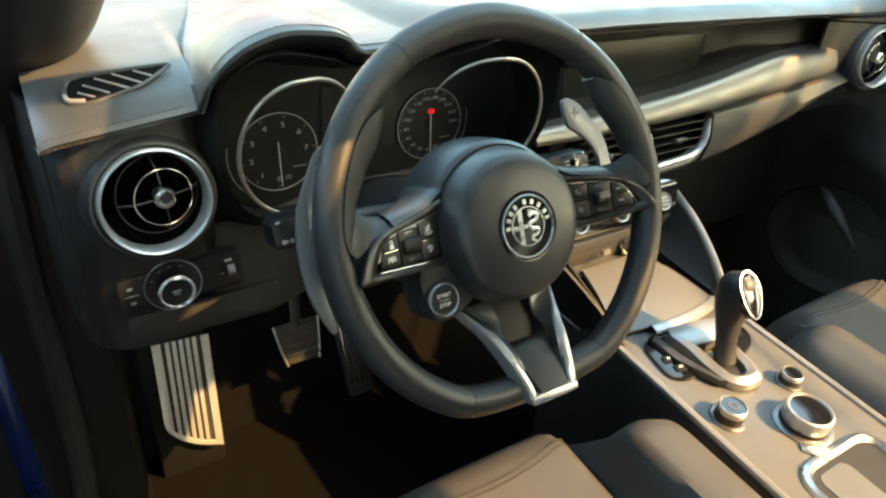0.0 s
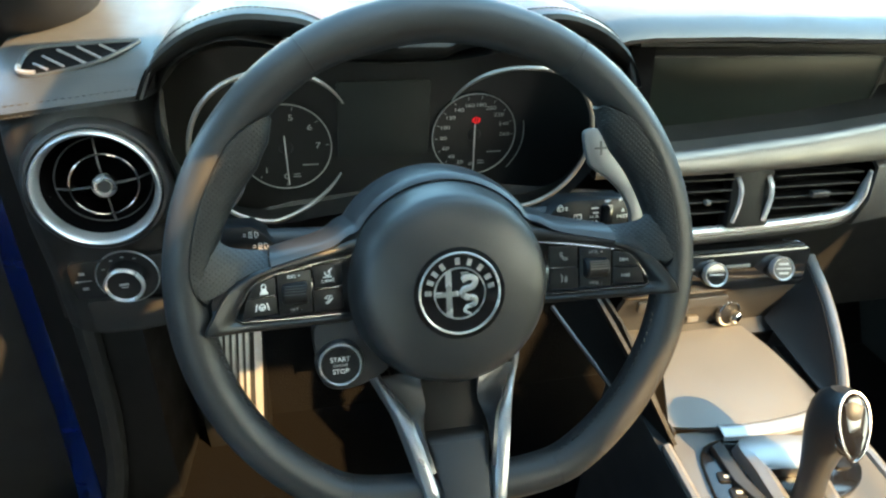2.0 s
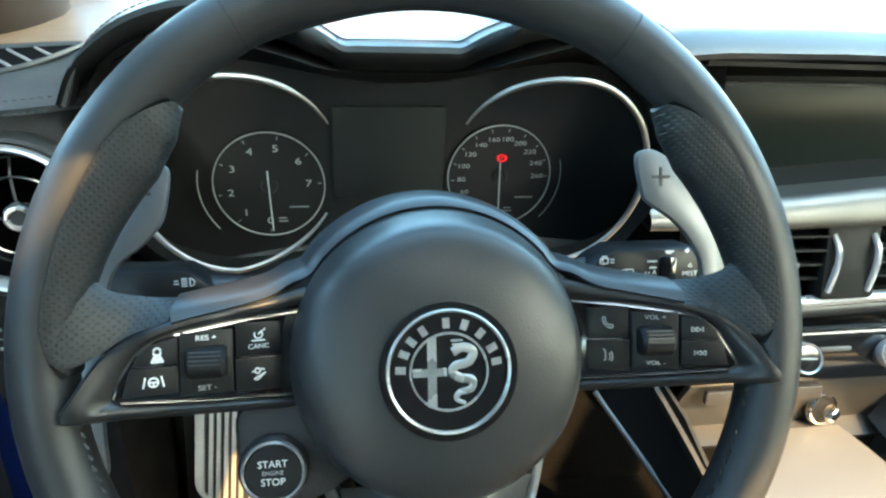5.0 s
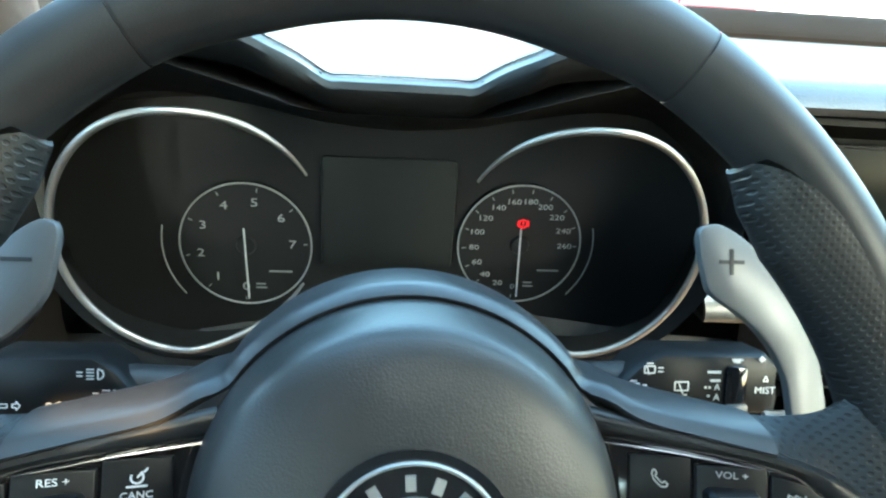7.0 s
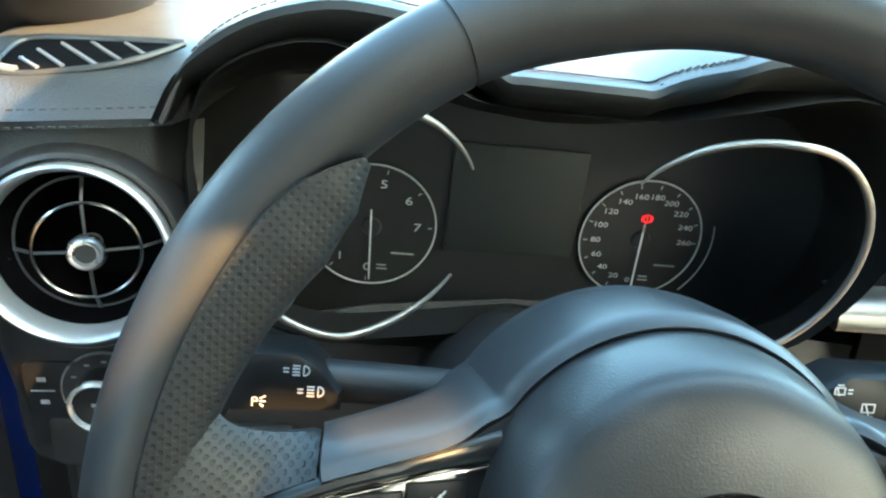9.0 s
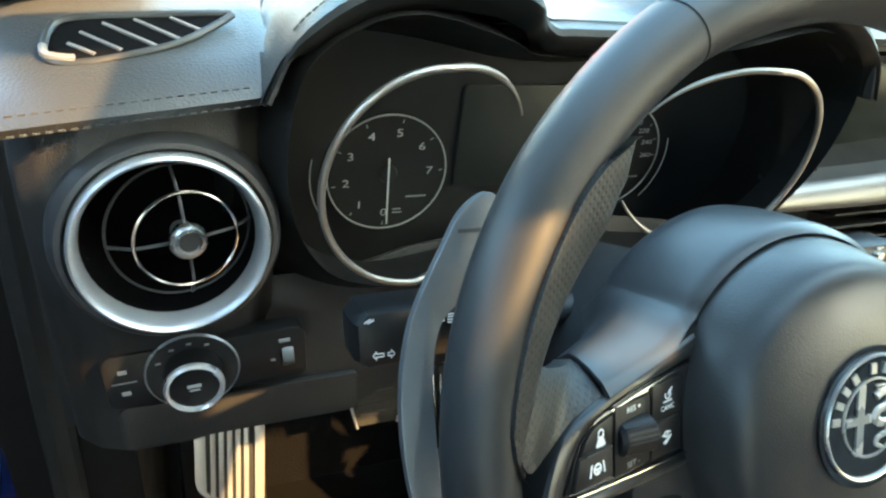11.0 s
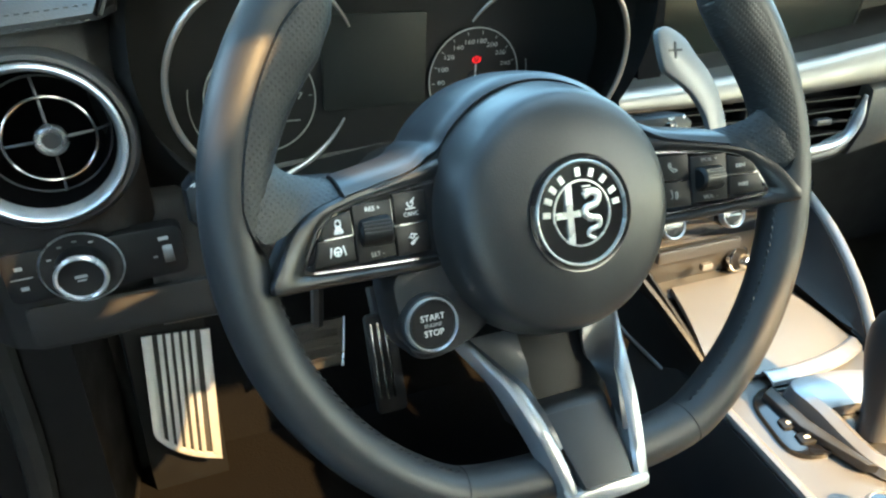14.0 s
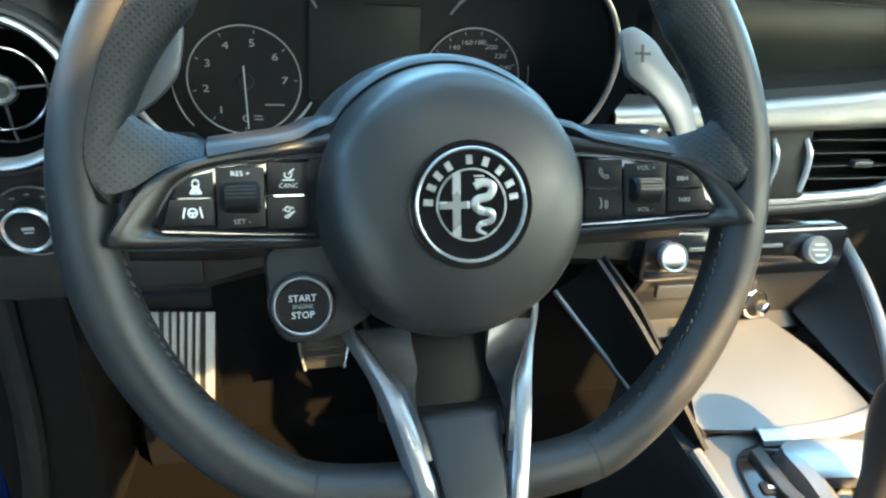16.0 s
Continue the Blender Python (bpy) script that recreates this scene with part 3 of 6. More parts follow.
def STRIP_Y(x):
    return 0.232 - 0.012 * smooth(x, 0.5, 0.85)


def slat(x0, x1, y, z, drop):
    return box((x1 - x0, 0.03, 0.0022), pose((x0 + x1) / 2, y, z, drop, 0, 0), 0.0006, 1)


def side_vent():
    """Slotted demister outlet on top of the dash corner."""
    v = thing("demister_vent", pose(-0.265, 0.27, 1.185), "black slotted demister outlet on the dash top", "air vent")
    path = [Vector(p) for p in ((-0.310, 0.2497, 1.1800), (-0.297, 0.2465, 1.1795), (-0.276, 0.2491, 1.1825), (-0.2485, 0.2571, 1.188), (-0.2225, 0.2755, 1.1972), (-0.2268, 0.2785, 1.1982), (-0.262, 0.2795, 1.1960), (-0.304, 0.2788, 1.1922), (-0.312, 0.262, 1.185))]
    part("surround", tube(spline([p + Vector((0, 0, 0.0022)) for p in path], 4, True), 0.0021, 8, True), SATIN_DARK, v, "satin dark rim")
    # flat sheet just above the pad; its black stands in for the recess's shade
    bed = bmesh.new()
    bed.faces.new([bed.verts.new(p + Vector((0, 0, 0.0020))) for p in path])
    bmesh.ops.solidify(bed, geom=bed.faces[:], thickness=0.004)
    part("bed", bed, DEEP_BLACK, v, "flat black sheet standing in for the shaded opening")
    part("clip", tube(spline([(-0.3125, 0.258, 1.1865), (-0.311, 0.2505, 1.1845), (-0.304, 0.2475, 1.1840), (-0.298, 0.2470, 1.1838)], 4), 0.0021, 8), WING, v, "pale corner clip")
    for a, b in (((-0.3015, 0.2604, 1.1845), (-0.2894, 0.2518, 1.182)), ((-0.2960, 0.2690, 1.1880), (-0.2772, 0.2537, 1.1838)), ((-0.2854, 0.2748, 1.1916), (-0.2605, 0.2551, 1.1858)), ((-0.2703, 0.277, 1.1935), (-0.2472, 0.2581, 1.1880)), ((-0.2523, 0.277, 1.1950), (-0.2377, 0.2655, 1.1916))):
        part("slat", tube([Vector(a) + Vector((0, 0, 0.0026)), Vector(b) + Vector((0, 0, 0.0026))], 0.0012, 6), WING, v)


def round_vent(m, label, aim):
    """Ball vent: a satin housing and ring; the inner ball with ring, vanes and knob is aimed off centre."""
    v = thing("round_air_vent", m, label, "air vent", "", "round air vents")
    part("housing", lathe([(0.0600, -0.03), (0.0594, -0.016), (0.0578, -0.0085), (0.0548, -0.0035), (0.0522, -0.0028), (0.0508, -0.005), (0.0502, -0.03)], seg=64), SATIN_DARK, v, "satin dark housing", True)
    part("ring", lathe([(0.0500, -0.012), (0.0501, 0.0004), (0.0496, 0.0030), (0.0484, 0.0040), (0.0470, 0.0030), (0.0452, -0.0030), (0.0442, -0.012), (0.0438, -0.02)], seg=64), VENT_RING, v, "satin aluminium ring", True)
    part("bowl", lathe([(0.0441, -0.011), (0.0432, -0.03), (0.0420, -0.085), (0.0, -0.086)]), DEEP_BLACK, v, "black bowl, its deep shade put into the colour", True)
    ball = aim @ Matrix.Rotation(radians(4), 4, "Z")
    def turned(bm):
        bm.transform(ball)
        return bm
    part("rear_ring", turned(tube([(0.0375 * math.cos(a), 0.0375 * math.sin(a), -0.014) for a in np.linspace(0, 2 * math.pi, 48, endpoint=False)], 0.0008, 6, True)), BLACK, v, "thin dark ring", True)
    part("inner_ring", turned(tube([(0.0262 * math.cos(a), 0.0262 * math.sin(a), 0.0) for a in np.linspace(0, 2 * math.pi, 56, endpoint=False)], 0.0009, 8, True)), DARK_CHROME, v, "thin dark chrome ring", True)
    for a in (0, 90, 180, 270):
        turn = Matrix.Rotation(radians(a), 4, "Z")
        part("vane", turned(tube([turn @ Vector(p) for p in ((0.006, 0, 0.0005), (0.026, 0, -0.002), (0.0372, 0, -0.012))], 0.0009, 6)), SATIN_DARK, v, "", True)
    part("knob", turned(lathe([(0.0050, -0.016), (0.0082, -0.002), (0.0098, 0.001), (0.0096, 0.0040), (0.0080, 0.0062), (0.0062, 0.0064), (0.0056, 0.0050), (0.0, 0.0046)], seg=32)), ALU, v, "satin chrome centre knob", True)
    part("knob_core", turned(lathe([(0.0054, 0.0048), (0.0050, 0.0053), (0.0, 0.0054)], seg=24)), BLACK, v, "dark knob centre", True)
    return v


def light_switch():
    s = thing("light_switch_panel", pose(-0.248, 0.22, 1.0), "gloss black light switch panel with a rotary knob", "switch panel")
    m = pose(-0.248, 0.2225, 0.999, 90 - 3, -3, 0)
    part("panel", plate(rounded(0.120, 0.040, 0.007), -0.01, 0.003, m, 0.001), BUTTON, s)
    k = m @ pose(-0.010, 0.001, 0)
    part("collar", lathe([(0.0, 0.002), (0.0265, 0.002), (0.0275, 0.004), (0.0265, 0.0055), (0.024, 0.005), (0.0, 0.0045)], k), BLACK, s, "black collar with a thin chrome edge")
    part("collar_ring", lathe([(0.0268, 0.0035), (0.0280, 0.0045), (0.0272, 0.006), (0.0262, 0.0050), (0.0268, 0.0035)], k), VENT_RING, s, "thin chrome ring")
    knob = part("knob", lathe([(0.0175, 0.004), (0.0170, 0.018), (0.0155, 0.021), (0.0140, 0.0205), (0.0, 0.020)], k, 40), BUTTON, s, "black rotary knob")
    part("knob_ring", lathe([(0.0160, 0.0180), (0.0177, 0.0195), (0.0174, 0.0222), (0.0160, 0.0234), (0.0146, 0.0224), (0.0143, 0.0200), (0.0160, 0.0180)], k, 40), BRIGHT_RING, knob, "chrome knob ring")
    part("mark", join(bar((-0.004, 0.001), (0.004, 0.001), 0.0022, 0.0003, k, 0.0206), bar((-0.003, -0.002), (0.003, -0.002), 0.001, 0.0003, k, 0.0206)), GREY_MARK, knob, "small grey symbol")
    for a in (62, 90, 118, 150):
        c = (0.0215 * math.cos(radians(a)), 0.0215 * math.sin(radians(a)))
        part("mark", bar((c[0] - 0.0015, c[1]), (c[0] + 0.0015, c[1]), 0.0012, 0.0003, k, 0.0058), GREY_MARK, s, "small grey symbol")
    for x, y, w in ((-0.049, 0.008, 0.005), (-0.049, -0.008, 0.005)):
        part("mark", join(bar((x - w / 2, y), (x + w / 2, y), 0.0028, 0.0003, m, 0.0032)), GREY_MARK, s, "small grey symbol")
    part("divider", bar((-0.056, 0.0), (-0.042, 0.0), 0.0008, 0.0003, m, 0.0032), GREY_MARK, s)
    part("thumbwheel", lathe([(0.0, -0.0035), (0.008, -0.0035), (0.0085, 0), (0.008, 0.0035), (0, 0.0035)], m @ pose(0.048, -0.002, -0.001, 0, 90, 0), 24), SILVER, s, "ribbed silver thumbwheel")
    part("mark", join(bar((0.043, 0.011), (0.050, 0.011), 0.0028, 0.0003, m, 0.0032), bar((0.037, -0.003), (0.040, -0.003), 0.0012, 0.0003, m, 0.0032)), GREY_MARK, s, "small grey symbol")


def centre_screen():
    s = thing("centre_screen", pose(0.41, 0.31, 1.12), "wide dark glossy screen set into the dashboard, switched off", "screen")
    outline = [(0.245, 1.092), (0.30, 1.086), (0.42, 1.088), (0.52, 1.094), (0.565, 1.103), (0.578, 1.12), (0.580, 1.165), (0.570, 1.172), (0.40, 1.174), (0.26, 1.174), (0.245, 1.165)]
    part("glass", plate(outline, -0.004, 0.0, pose(0, 0.298, 0, 90), 0.002), DISPLAY, s, "dark reflective glass")
    part("edge", tube(spline([(x, 0.297, z) for x, z in outline], 4, True), 0.0012, 6, True), BLACK, s, "thin black edge")


def centre_vents():
    v = thing("centre_air_vent", pose(0.45, 0.25, 1.02), "black slatted centre air vents with an aluminium frame", "air vent")
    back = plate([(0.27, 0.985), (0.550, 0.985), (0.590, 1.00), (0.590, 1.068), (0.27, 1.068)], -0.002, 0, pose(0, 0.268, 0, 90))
    part("cavity", back, DEEP_BLACK, v, "black cavity, its deep shade put into the colour")
    for z in (1.008, 1.022, 1.036, 1.050):
        part("slat", slat(0.29, 0.380, 0.252, z, -18), SLAT, v)
        part("slat", slat(0.433, lerp([(1.0, 0.541), (1.02, 0.549), (1.05, 0.550)], z), 0.252, z, -18), SLAT, v)
    low = [(0.27, 0.987), (0.40, 0.991), (0.505, 0.996), (0.540, 1.001), (0.554, 1.014), (0.5575, 1.033), (0.5565, 1.056)]
    path = spline([(x, 0.236, z) for x, z in low], 6)
    part("frame", tube(path, lambda s: 0.0050 - 0.0030 * smooth(s, 0.80, 1.0), 10, flat=1.3, up=(0, 1, 0)), VENT_RING, v, "bright aluminium frame")
    part("lower_rim", tube([p + Vector((0.002, 0.006, -0.012)) for p in path[:-13]], 0.008, 10), SATIN_DARK, v, "satin dark lower rim")
    part("tab", box((0.024, 0.008, 0.007), pose(0.497, 0.236, 1.030), 0.0015), SATIN_DARK, v, "adjuster tab")
    part("tab", box((0.006, 0.008, 0.006), pose(0.350, 0.236, 1.028), 0.0015), SILVER, v, "adjuster tab")
    mid = part("hazard_panel", box((0.054, 0.02, 0.074), pose(0.4065, 0.246, 1.029, -14), 0.004), PANEL_BLACK, v, "black hazard switch panel")
    for x in (0.3868, 0.4262):
        part("chrome_bracket", tube(spline([(x - 0.001, 0.2430, 1.054), (x + 0.001, 0.2340, 1.042), (x + 0.001, 0.2305, 1.022), (x - 0.001, 0.2300, 1.003)], 5), 0.0030, 8), BRIGHT_RING, mid, "chrome bracket")
    tri = [(0.4065, 1.0275), (0.4025, 1.0195), (0.4105, 1.0195)]
    part("hazard_mark", join(*[bar((tri[i][0], tri[i][1] - 1.0235), (tri[i - 1][0], tri[i - 1][1] - 1.0235), 0.0007, 0.0004, pose(0, 0.2366, 1.0235, 90 - 14)) for i in range(3)]), RED_MARK, mid, "small red triangle")


RED_MARK = material("red_marking", (0.25, 0.01, 0.01), 0.4)


def climate_panel():
    c = thing("climate_panel", pose(0.40, 0.24, 0.93), "gloss black climate controls with chrome-ringed knobs", "climate control")
    m = pose(0, 0.222, 0.935, 90 - 8)
    part("panel", plate(rounded(0.245, 0.052, 0.008, 0.385, 0.002), -0.03, 0, m, 0.003), GLOSS_BLACK, c)
    part("body", slab([[(x, 0.236, 0.962), (x, 0.228, 0.91), (x, 0.238, 0.888), (x, 0.244, 0.845), (x, 0.22, 0.835)] for x in (0.27, 0.32, 0.40, 0.48, 0.50)], 0.006), SATIN_DARK, c, "satin stack front below the controls")
    for x in (0.290, 0.373, 0.463):
        tip = m @ pose(x, 0.004, 0.004, -22, -6, 0)
        knob = part("knob", lathe([(0.0132, -0.010), (0.0132, 0.007), (0.0120, 0.009), (0.0, 0.0095)], tip, 36), SATIN_DARK if x > 0.4 else GLOSS_BLACK, c, "black round control")
        part("knob_ring", lathe([(0.0132, 0.000), (0.0144, 0.003), (0.0143, 0.0090), (0.0136, 0.0102), (0.0124, 0.0095), (0.0132, 0.000)], tip, 36), VENT_RING, knob, "chrome ring")
        part("mark", bar((-0.009, 0.0), (0.009, 0.0), 0.0018, 0.0004, tip, 0.0098), GREY_MARK, knob, "grey bar")
        if x > 0.4:
            for dy in (0.0055, -0.0055):
                part("mark", bar((-0.006, dy), (0.006, dy), 0.0026, 0.0003, tip, 0.0098), GREY_MARK, knob, "small unreadable writing")
    for x0, x1 in ((0.312, 0.350), (0.392, 0.424)):
        part("key_bar", box((x1 - x0, 0.004, 0.003), m @ pose((x0 + x1) / 2, 0.010, 0.001, 0, 0, 0), 0.001), SILVER, c, "thin silver key")
    part("lower_key_strip", plate(rounded(0.12, 0.014, 0.003, 0.345, -0.036), -0.004, 0.001, m, 0.001), SATIN_DARK, c)
    part("small_key", plate(rounded(0.016, 0.008, 0.002, 0.365, -0.062), -0.01, -0.004, m, 0.001), SILVER, c, "small silver socket cover")
    # start-stop style round knob on the lower edge
    k = pose(0.425, 0.236, 0.865, 90 - 14, 0, 8)
    low = part("lower_knob", lathe([(0.016, -0.01), (0.0165, 0.004), (0.014, 0.006), (0.0, 0.006)], k, 36), BUTTON, c, "round black knob with chrome detail")
    part("knob_ring", lathe([(0.0165, 0.0), (0.0180, 0.003), (0.0170, 0.007), (0.0148, 0.0075), (0.0140, 0.0055), (0.0165, 0.0)], k, 36), CHROME, low, "chrome ring")
    part("grip", box((0.016, 0.011, 0.012), k @ pose(0.004, -0.004, 0.012, 0, 0, 35), 0.003), CHROME, low, "chrome grip")


dashboard()
side_vent()
round_vent(pose(-0.2615, 0.2035, 1.0982, 90 - 7, 0, 4.5), "round air vent with aluminium ring and chrome knob beside the instruments", pose(0.0068, 0.0036, 0.0, 0, 7, 0))
round_vent(pose(0.935, 0.20, 1.125, 90 - 6, 0, -8), "round air vent with aluminium ring on the passenger side", pose(-0.004, 0.002, 0.0))
light_switch()
centre_screen()
centre_vents()
climate_panel()

# ---- instruments ----
def cluster():
    c = thing("instrument_cluster", pose(0, 0.32, 1.0), "black instrument cluster with two round dials under a stitched hood", "instrument cluster")
    # hood: a top sheet that rolls over at the lip and runs back underneath
    half = spline([(x, z, 0) for x, z in LIP], 4)
    prof = [(-p.x, p.y) for p in half[::-1]] + [(p.x, p.y) for p in half[1:]]
    rows = []
    for x, z in prof:
        e = 0.030 * smooth(abs(x), 0.075, 0.045)
        g = 0.15 + 0.85 * smooth(abs(x), 0.214, 0.185)
        def over(base, fade):
            d = z - base
            return base + 0.5 * fade * (d + math.sqrt(d * d + 0.000016)) + 0.0016
        rows.append([(x * 0.60, 0.60, over(1.2215, 0.10)), (x * 0.76, 0.44, over(1.2125, 0.42)), (x * 0.90, 0.34, over(1.2045, 0.76)), (x * 0.985, 0.26, over(1.190, 1.0)), (x, 0.206 + e, z), (x, 0.200 + e, z - 0.0012 * g), (x, 0.1975 + e, z - 0.0050 * g), (x, 0.199 + e, z - 0.0095 * g), (x * 0.99, 0.207 + e, z - 0.0165 * g), (x * 0.985, 0.216 + e, z - 0.0215 * g)])
    part("hood", slab([r[:6] for r in rows], 0.003), VINYL, c, "dark grained leather hood")
    # lip split from the hood and coloured darker to carry its shade
    part("hood_underside", slab([r[5:] for r in rows], 0.003), PANEL_BLACK, c, "turned-in lip, its shade put into the matt black colour")
    for sx in (-1, 1):
        part("hood_seam", tube([(sx * 0.045, 0.234, 1.2135), (sx * 0.055, 0.32, 1.2145), (sx * 0.07, 0.44, 1.2150)], 0.0011, 6), SATIN_DARK, c, "sewn seam")
    stitches = bmesh.new()
    for a, b in zip(prof[4:-4:1], prof[5:-4:1]):
        for s in (0.25, 0.75):
            x, z = a[0] + (b[0] - a[0]) * s, a[1] + (b[1] - a[1]) * s
            stitches = join(stitches, box((0.0036, 0.001, 0.001), pose(x, 0.211 + 0.030 * smooth(abs(x), 0.075, 0.045), z + 0.0012, 0, -math.degrees(math.atan2(b[1] - a[1], b[0] - a[0])), 0)))
    part("stitching", stitches, THREAD, c, "grey thread along the lip")
    # tunnel walls from the lip round the dials
    out = [(0, 1.192, 0.235), (0.05, 1.194, 0.232), (0.08, 1.208, 0.205), (0.135, 1.222, 0.20), (0.172, 1.212, 0.20), (0.194, 1.192, 0.201), (0.2015, 1.16, 0.204), (0.2015, 1.125, 0.209), (0.193, 1.09, 0.216), (0.175, 1.060, 0.222), (0.15, 1.044, 0.228), (0.12, 1.037, 0.232), (0.06, 1.04, 0.24), (0, 1.045, 0.245)]
    inn = [(0, 1.172), (0.05, 1.176), (0.085, 1.183), (0.135, 1.190), (0.17, 1.187), (0.20, 1.172), (0.224, 1.15), (0.236, 1.12), (0.236, 1.085), (0.226, 1.045), (0.203, 1.012), (0.165, 0.992), (0.09, 0.985), (0, 0.985)]
    a = spline(out + [(-x, z, y) for x, z, y in out[-2:0:-1]], 3, True)
    b = spline([(x, z, 0.295) for x, z in inn] + [(-x, z, 0.295) for x, z in inn[-2:0:-1]], 3, True)
    wall = loft([[(p.x, p.z, p.y) for p in a], [((p.x + q.x) / 2, (p.z + q.z) / 2, (p.y + q.y) / 2 + 0.0) for p, q in zip(a, b)], [(q.x, q.z, q.y) for q in b], [(q.x, 0.327, q.y) for q in b]], True, False)
    bmesh.ops.solidify(wall, geom=wall.faces[:], thickness=0.003)
    part("tunnel", wall, VINYL_LOW, c, "matt black tunnel round the dials")
    skirt = loft([[(p.x, p.z, p.y) for p in a], [(p.x * 1.03, p.z + 0.035, 1.12 + (p.y - 1.12) * 1.02) for p in a]], True, False)
    bmesh.ops.solidify(skirt, geom=skirt.faces[:], thickness=0.002)
    part("outer_skirt", skirt, VINYL_LOW, c, "dark outer rim")
    part("face", plate([(q.x, q.y) for q in b], 0, 0.002, pose(0, 0.3285, 0, 90)), DIAL_FACE, c, "glossy black face plate")
    part("display", plate(rounded(0.098, 0.084, 0.004, -0.003, 1.104), 0, 0.002, pose(0, 0.3245, 0, 90), 0.0008), CLUSTER_GLASS, c, "dark display between the dials, switched off")
    for sx in (-1, 1):
        pts = []
        for i in range(73):
            t = radians(27 + (328 - 27) * i / 72)
            k = math.cos(t)
            z = 1.1235 + 0.0726 * math.sin(t)
            pts.append((-0.003 + sx * (0.1163 - (0.0649 if k < 0 else 0.0746) * k), 0.2055 - 0.12 * (z - 1.1235) + 0.0346 * max(0, k), z))
        part("chrome_ring", tube(pts, lambda s: 0.0023 * min(1, 0.35 + 6 * s, 0.35 + 6 * (1 - s)), 10), CLUSTER_RING, c, "satin chrome ring, open towards the middle")
    dial(c, -0.1065, 1.0765, [(2 + 38 * (7 - n), str(n)) for n in range(8)], 0.0088, 0.060, (167, 221))
    dial(c, 0.0975, 1.0825, [(20.5 * (260 - n) / 20, str(n)) for n in range(0, 261, 20)], 0.0058, 0.0575, (15, -44))
    lampm = pose(0.0985, 0.3225, 1.1000, 90)
    lamp_ob = part("warning_lamp", ring_plate(0, 0, 0.0027, 0.0034, 0, 0.0004, lampm, 24), RED_GLOW, c, "lit red brake warning lamp")
    part("lamp_sign", join(bar((0, -0.0005), (0, 0.0018), 0.0007, 0.0004, lampm), bar((0, -0.0017), (0, -0.0011), 0.0007, 0.0004, lampm), *[bar((s * 0.0042 * math.cos(radians(a0)), 0.0042 * math.sin(radians(a0))), (s * 0.0042 * math.cos(radians(a0 + 25)), 0.0042 * math.sin(radians(a0 + 25))), 0.0006, 0.0004, lampm) for s in (-1, 1) for a0 in (-37, -12, 12)]), RED_GLOW, lamp_ob)


def dial(c, x, z, marks, size, side_r, side_arc):
    m = pose(x, 0.324, z, 90)
    d = part("dial", lathe([(0, 0), (0.0478, 0), (0.0478, 0.0008), (0, 0.0008)], m, 64), DIAL_FACE, c, "round black dial with white figures")
    part("dial_ring", ring_plate(0, 0, 0.0468, 0.0479, 0.0006, 0.0016, m, 72), DIAL_RING, d, "thin pale ring")
    for a, txt in marks:
        t = radians(a)
        r = 0.0335 if size > 0.007 else 0.0350
        part("figure", lettering(txt, size, m @ pose(r * math.cos(t), r * math.sin(t), 0.0012), 1.35), FIGURE, d)
        part("tick", bar((0.0415 * math.cos(t), 0.0415 * math.sin(t)), (0.0445 * math.cos(t), 0.0445 * math.sin(t)), 0.0008, 0.0004, m, 0.0011), GREY_MARK, d)
    n = part("needle", bar((0.001, -0.042), (-0.0008, 0.014), 0.0011, 0.0008, m, 0.004), WHITE, d, "slim white needle")
    part("needle_hub", lathe([(0, 0.001), (0.0075, 0.001), (0.0065, 0.003), (0, 0.0032)], m, 28), BLACK, n, "black needle hub")
    part("small_sign", bar((0.016, -0.0205), (0.033, -0.0205), 0.0013, 0.0003, m, 0.0011), GREY_MARK, d, "small unreadable writing")
    part("small_sign", join(bar((0.006, -0.031), (0.013, -0.031), 0.0011, 0.0003, m, 0.0011), bar((0.006, -0.034), (0.014, -0.034), 0.0011, 0.0003, m, 0.0011)), GREY_MARK, d, "small unreadable writing")
    pts = [(px, py, 0.0008) for px, py in arc(0, 0, side_r, side_r * 1.02, side_arc[0], side_arc[1], 20)]
    b = tube(pts, 0.0005, 6)
    b.transform(m)
    part("side_gauge", b, DIAL_RING, c, "thin pale gauge arc")


cluster()

# ---- steering wheel: built in its own axes, x right, y up the wheel, z towards the driver ----
WHEEL = Matrix.Translation((0, 0, 1.10)) @ Matrix.Rotation(radians(90 - 24), 4, "X")
RIM_X, RIM_C, RIM_W, RIM_R = -0.0031, 0.0201, -0.0101, 0.1669      # centre, depth and radius of the rim


def rim_point(deg, r=RIM_R):
    t = radians(deg)
    x, y = RIM_X + r * math.cos(t), RIM_C + r * math.sin(t)
    low = -0.1430 - (r - RIM_R)
    if y < low + 0.02:                       # flattened foot
        k = low + 0.02 - y
        y = low + 0.02 - k / (1 + k / 0.022)
    return Vector((x, y, 0))


def rim_arc(a0, a1, rx, rz, n=40, bulge=None):
    rings = []
    for i in range(n + 1):
        a = a0 + (a1 - a0) * i / n
        p, q = rim_point(a), rim_point(a + 0.5)
        t = (q - p).normalized()
        side = Vector((-t.y, t.x, 0))         # inward
        grow, shift = bulge(i / n) if bulge else (1, 0)
        rings.append([p + side * (shift + rx * grow * math.cos(2 * math.pi * s / 24)) + Vector((0, 0, rz * math.sin(2 * math.pi * s / 24) + RIM_W)) for s in range(24)])
    return loft(rings)


def stroke(parent, segments, w, m, mat=None, label="white symbol"):
    part("symbol", join(*[bar((a[0] * 0.74, a[1] * 0.74), (b[0] * 0.74, b[1] * 0.74), w * 0.8, 0.00025, m) for a, b in segments]), mat or WHITE, parent, label, True)


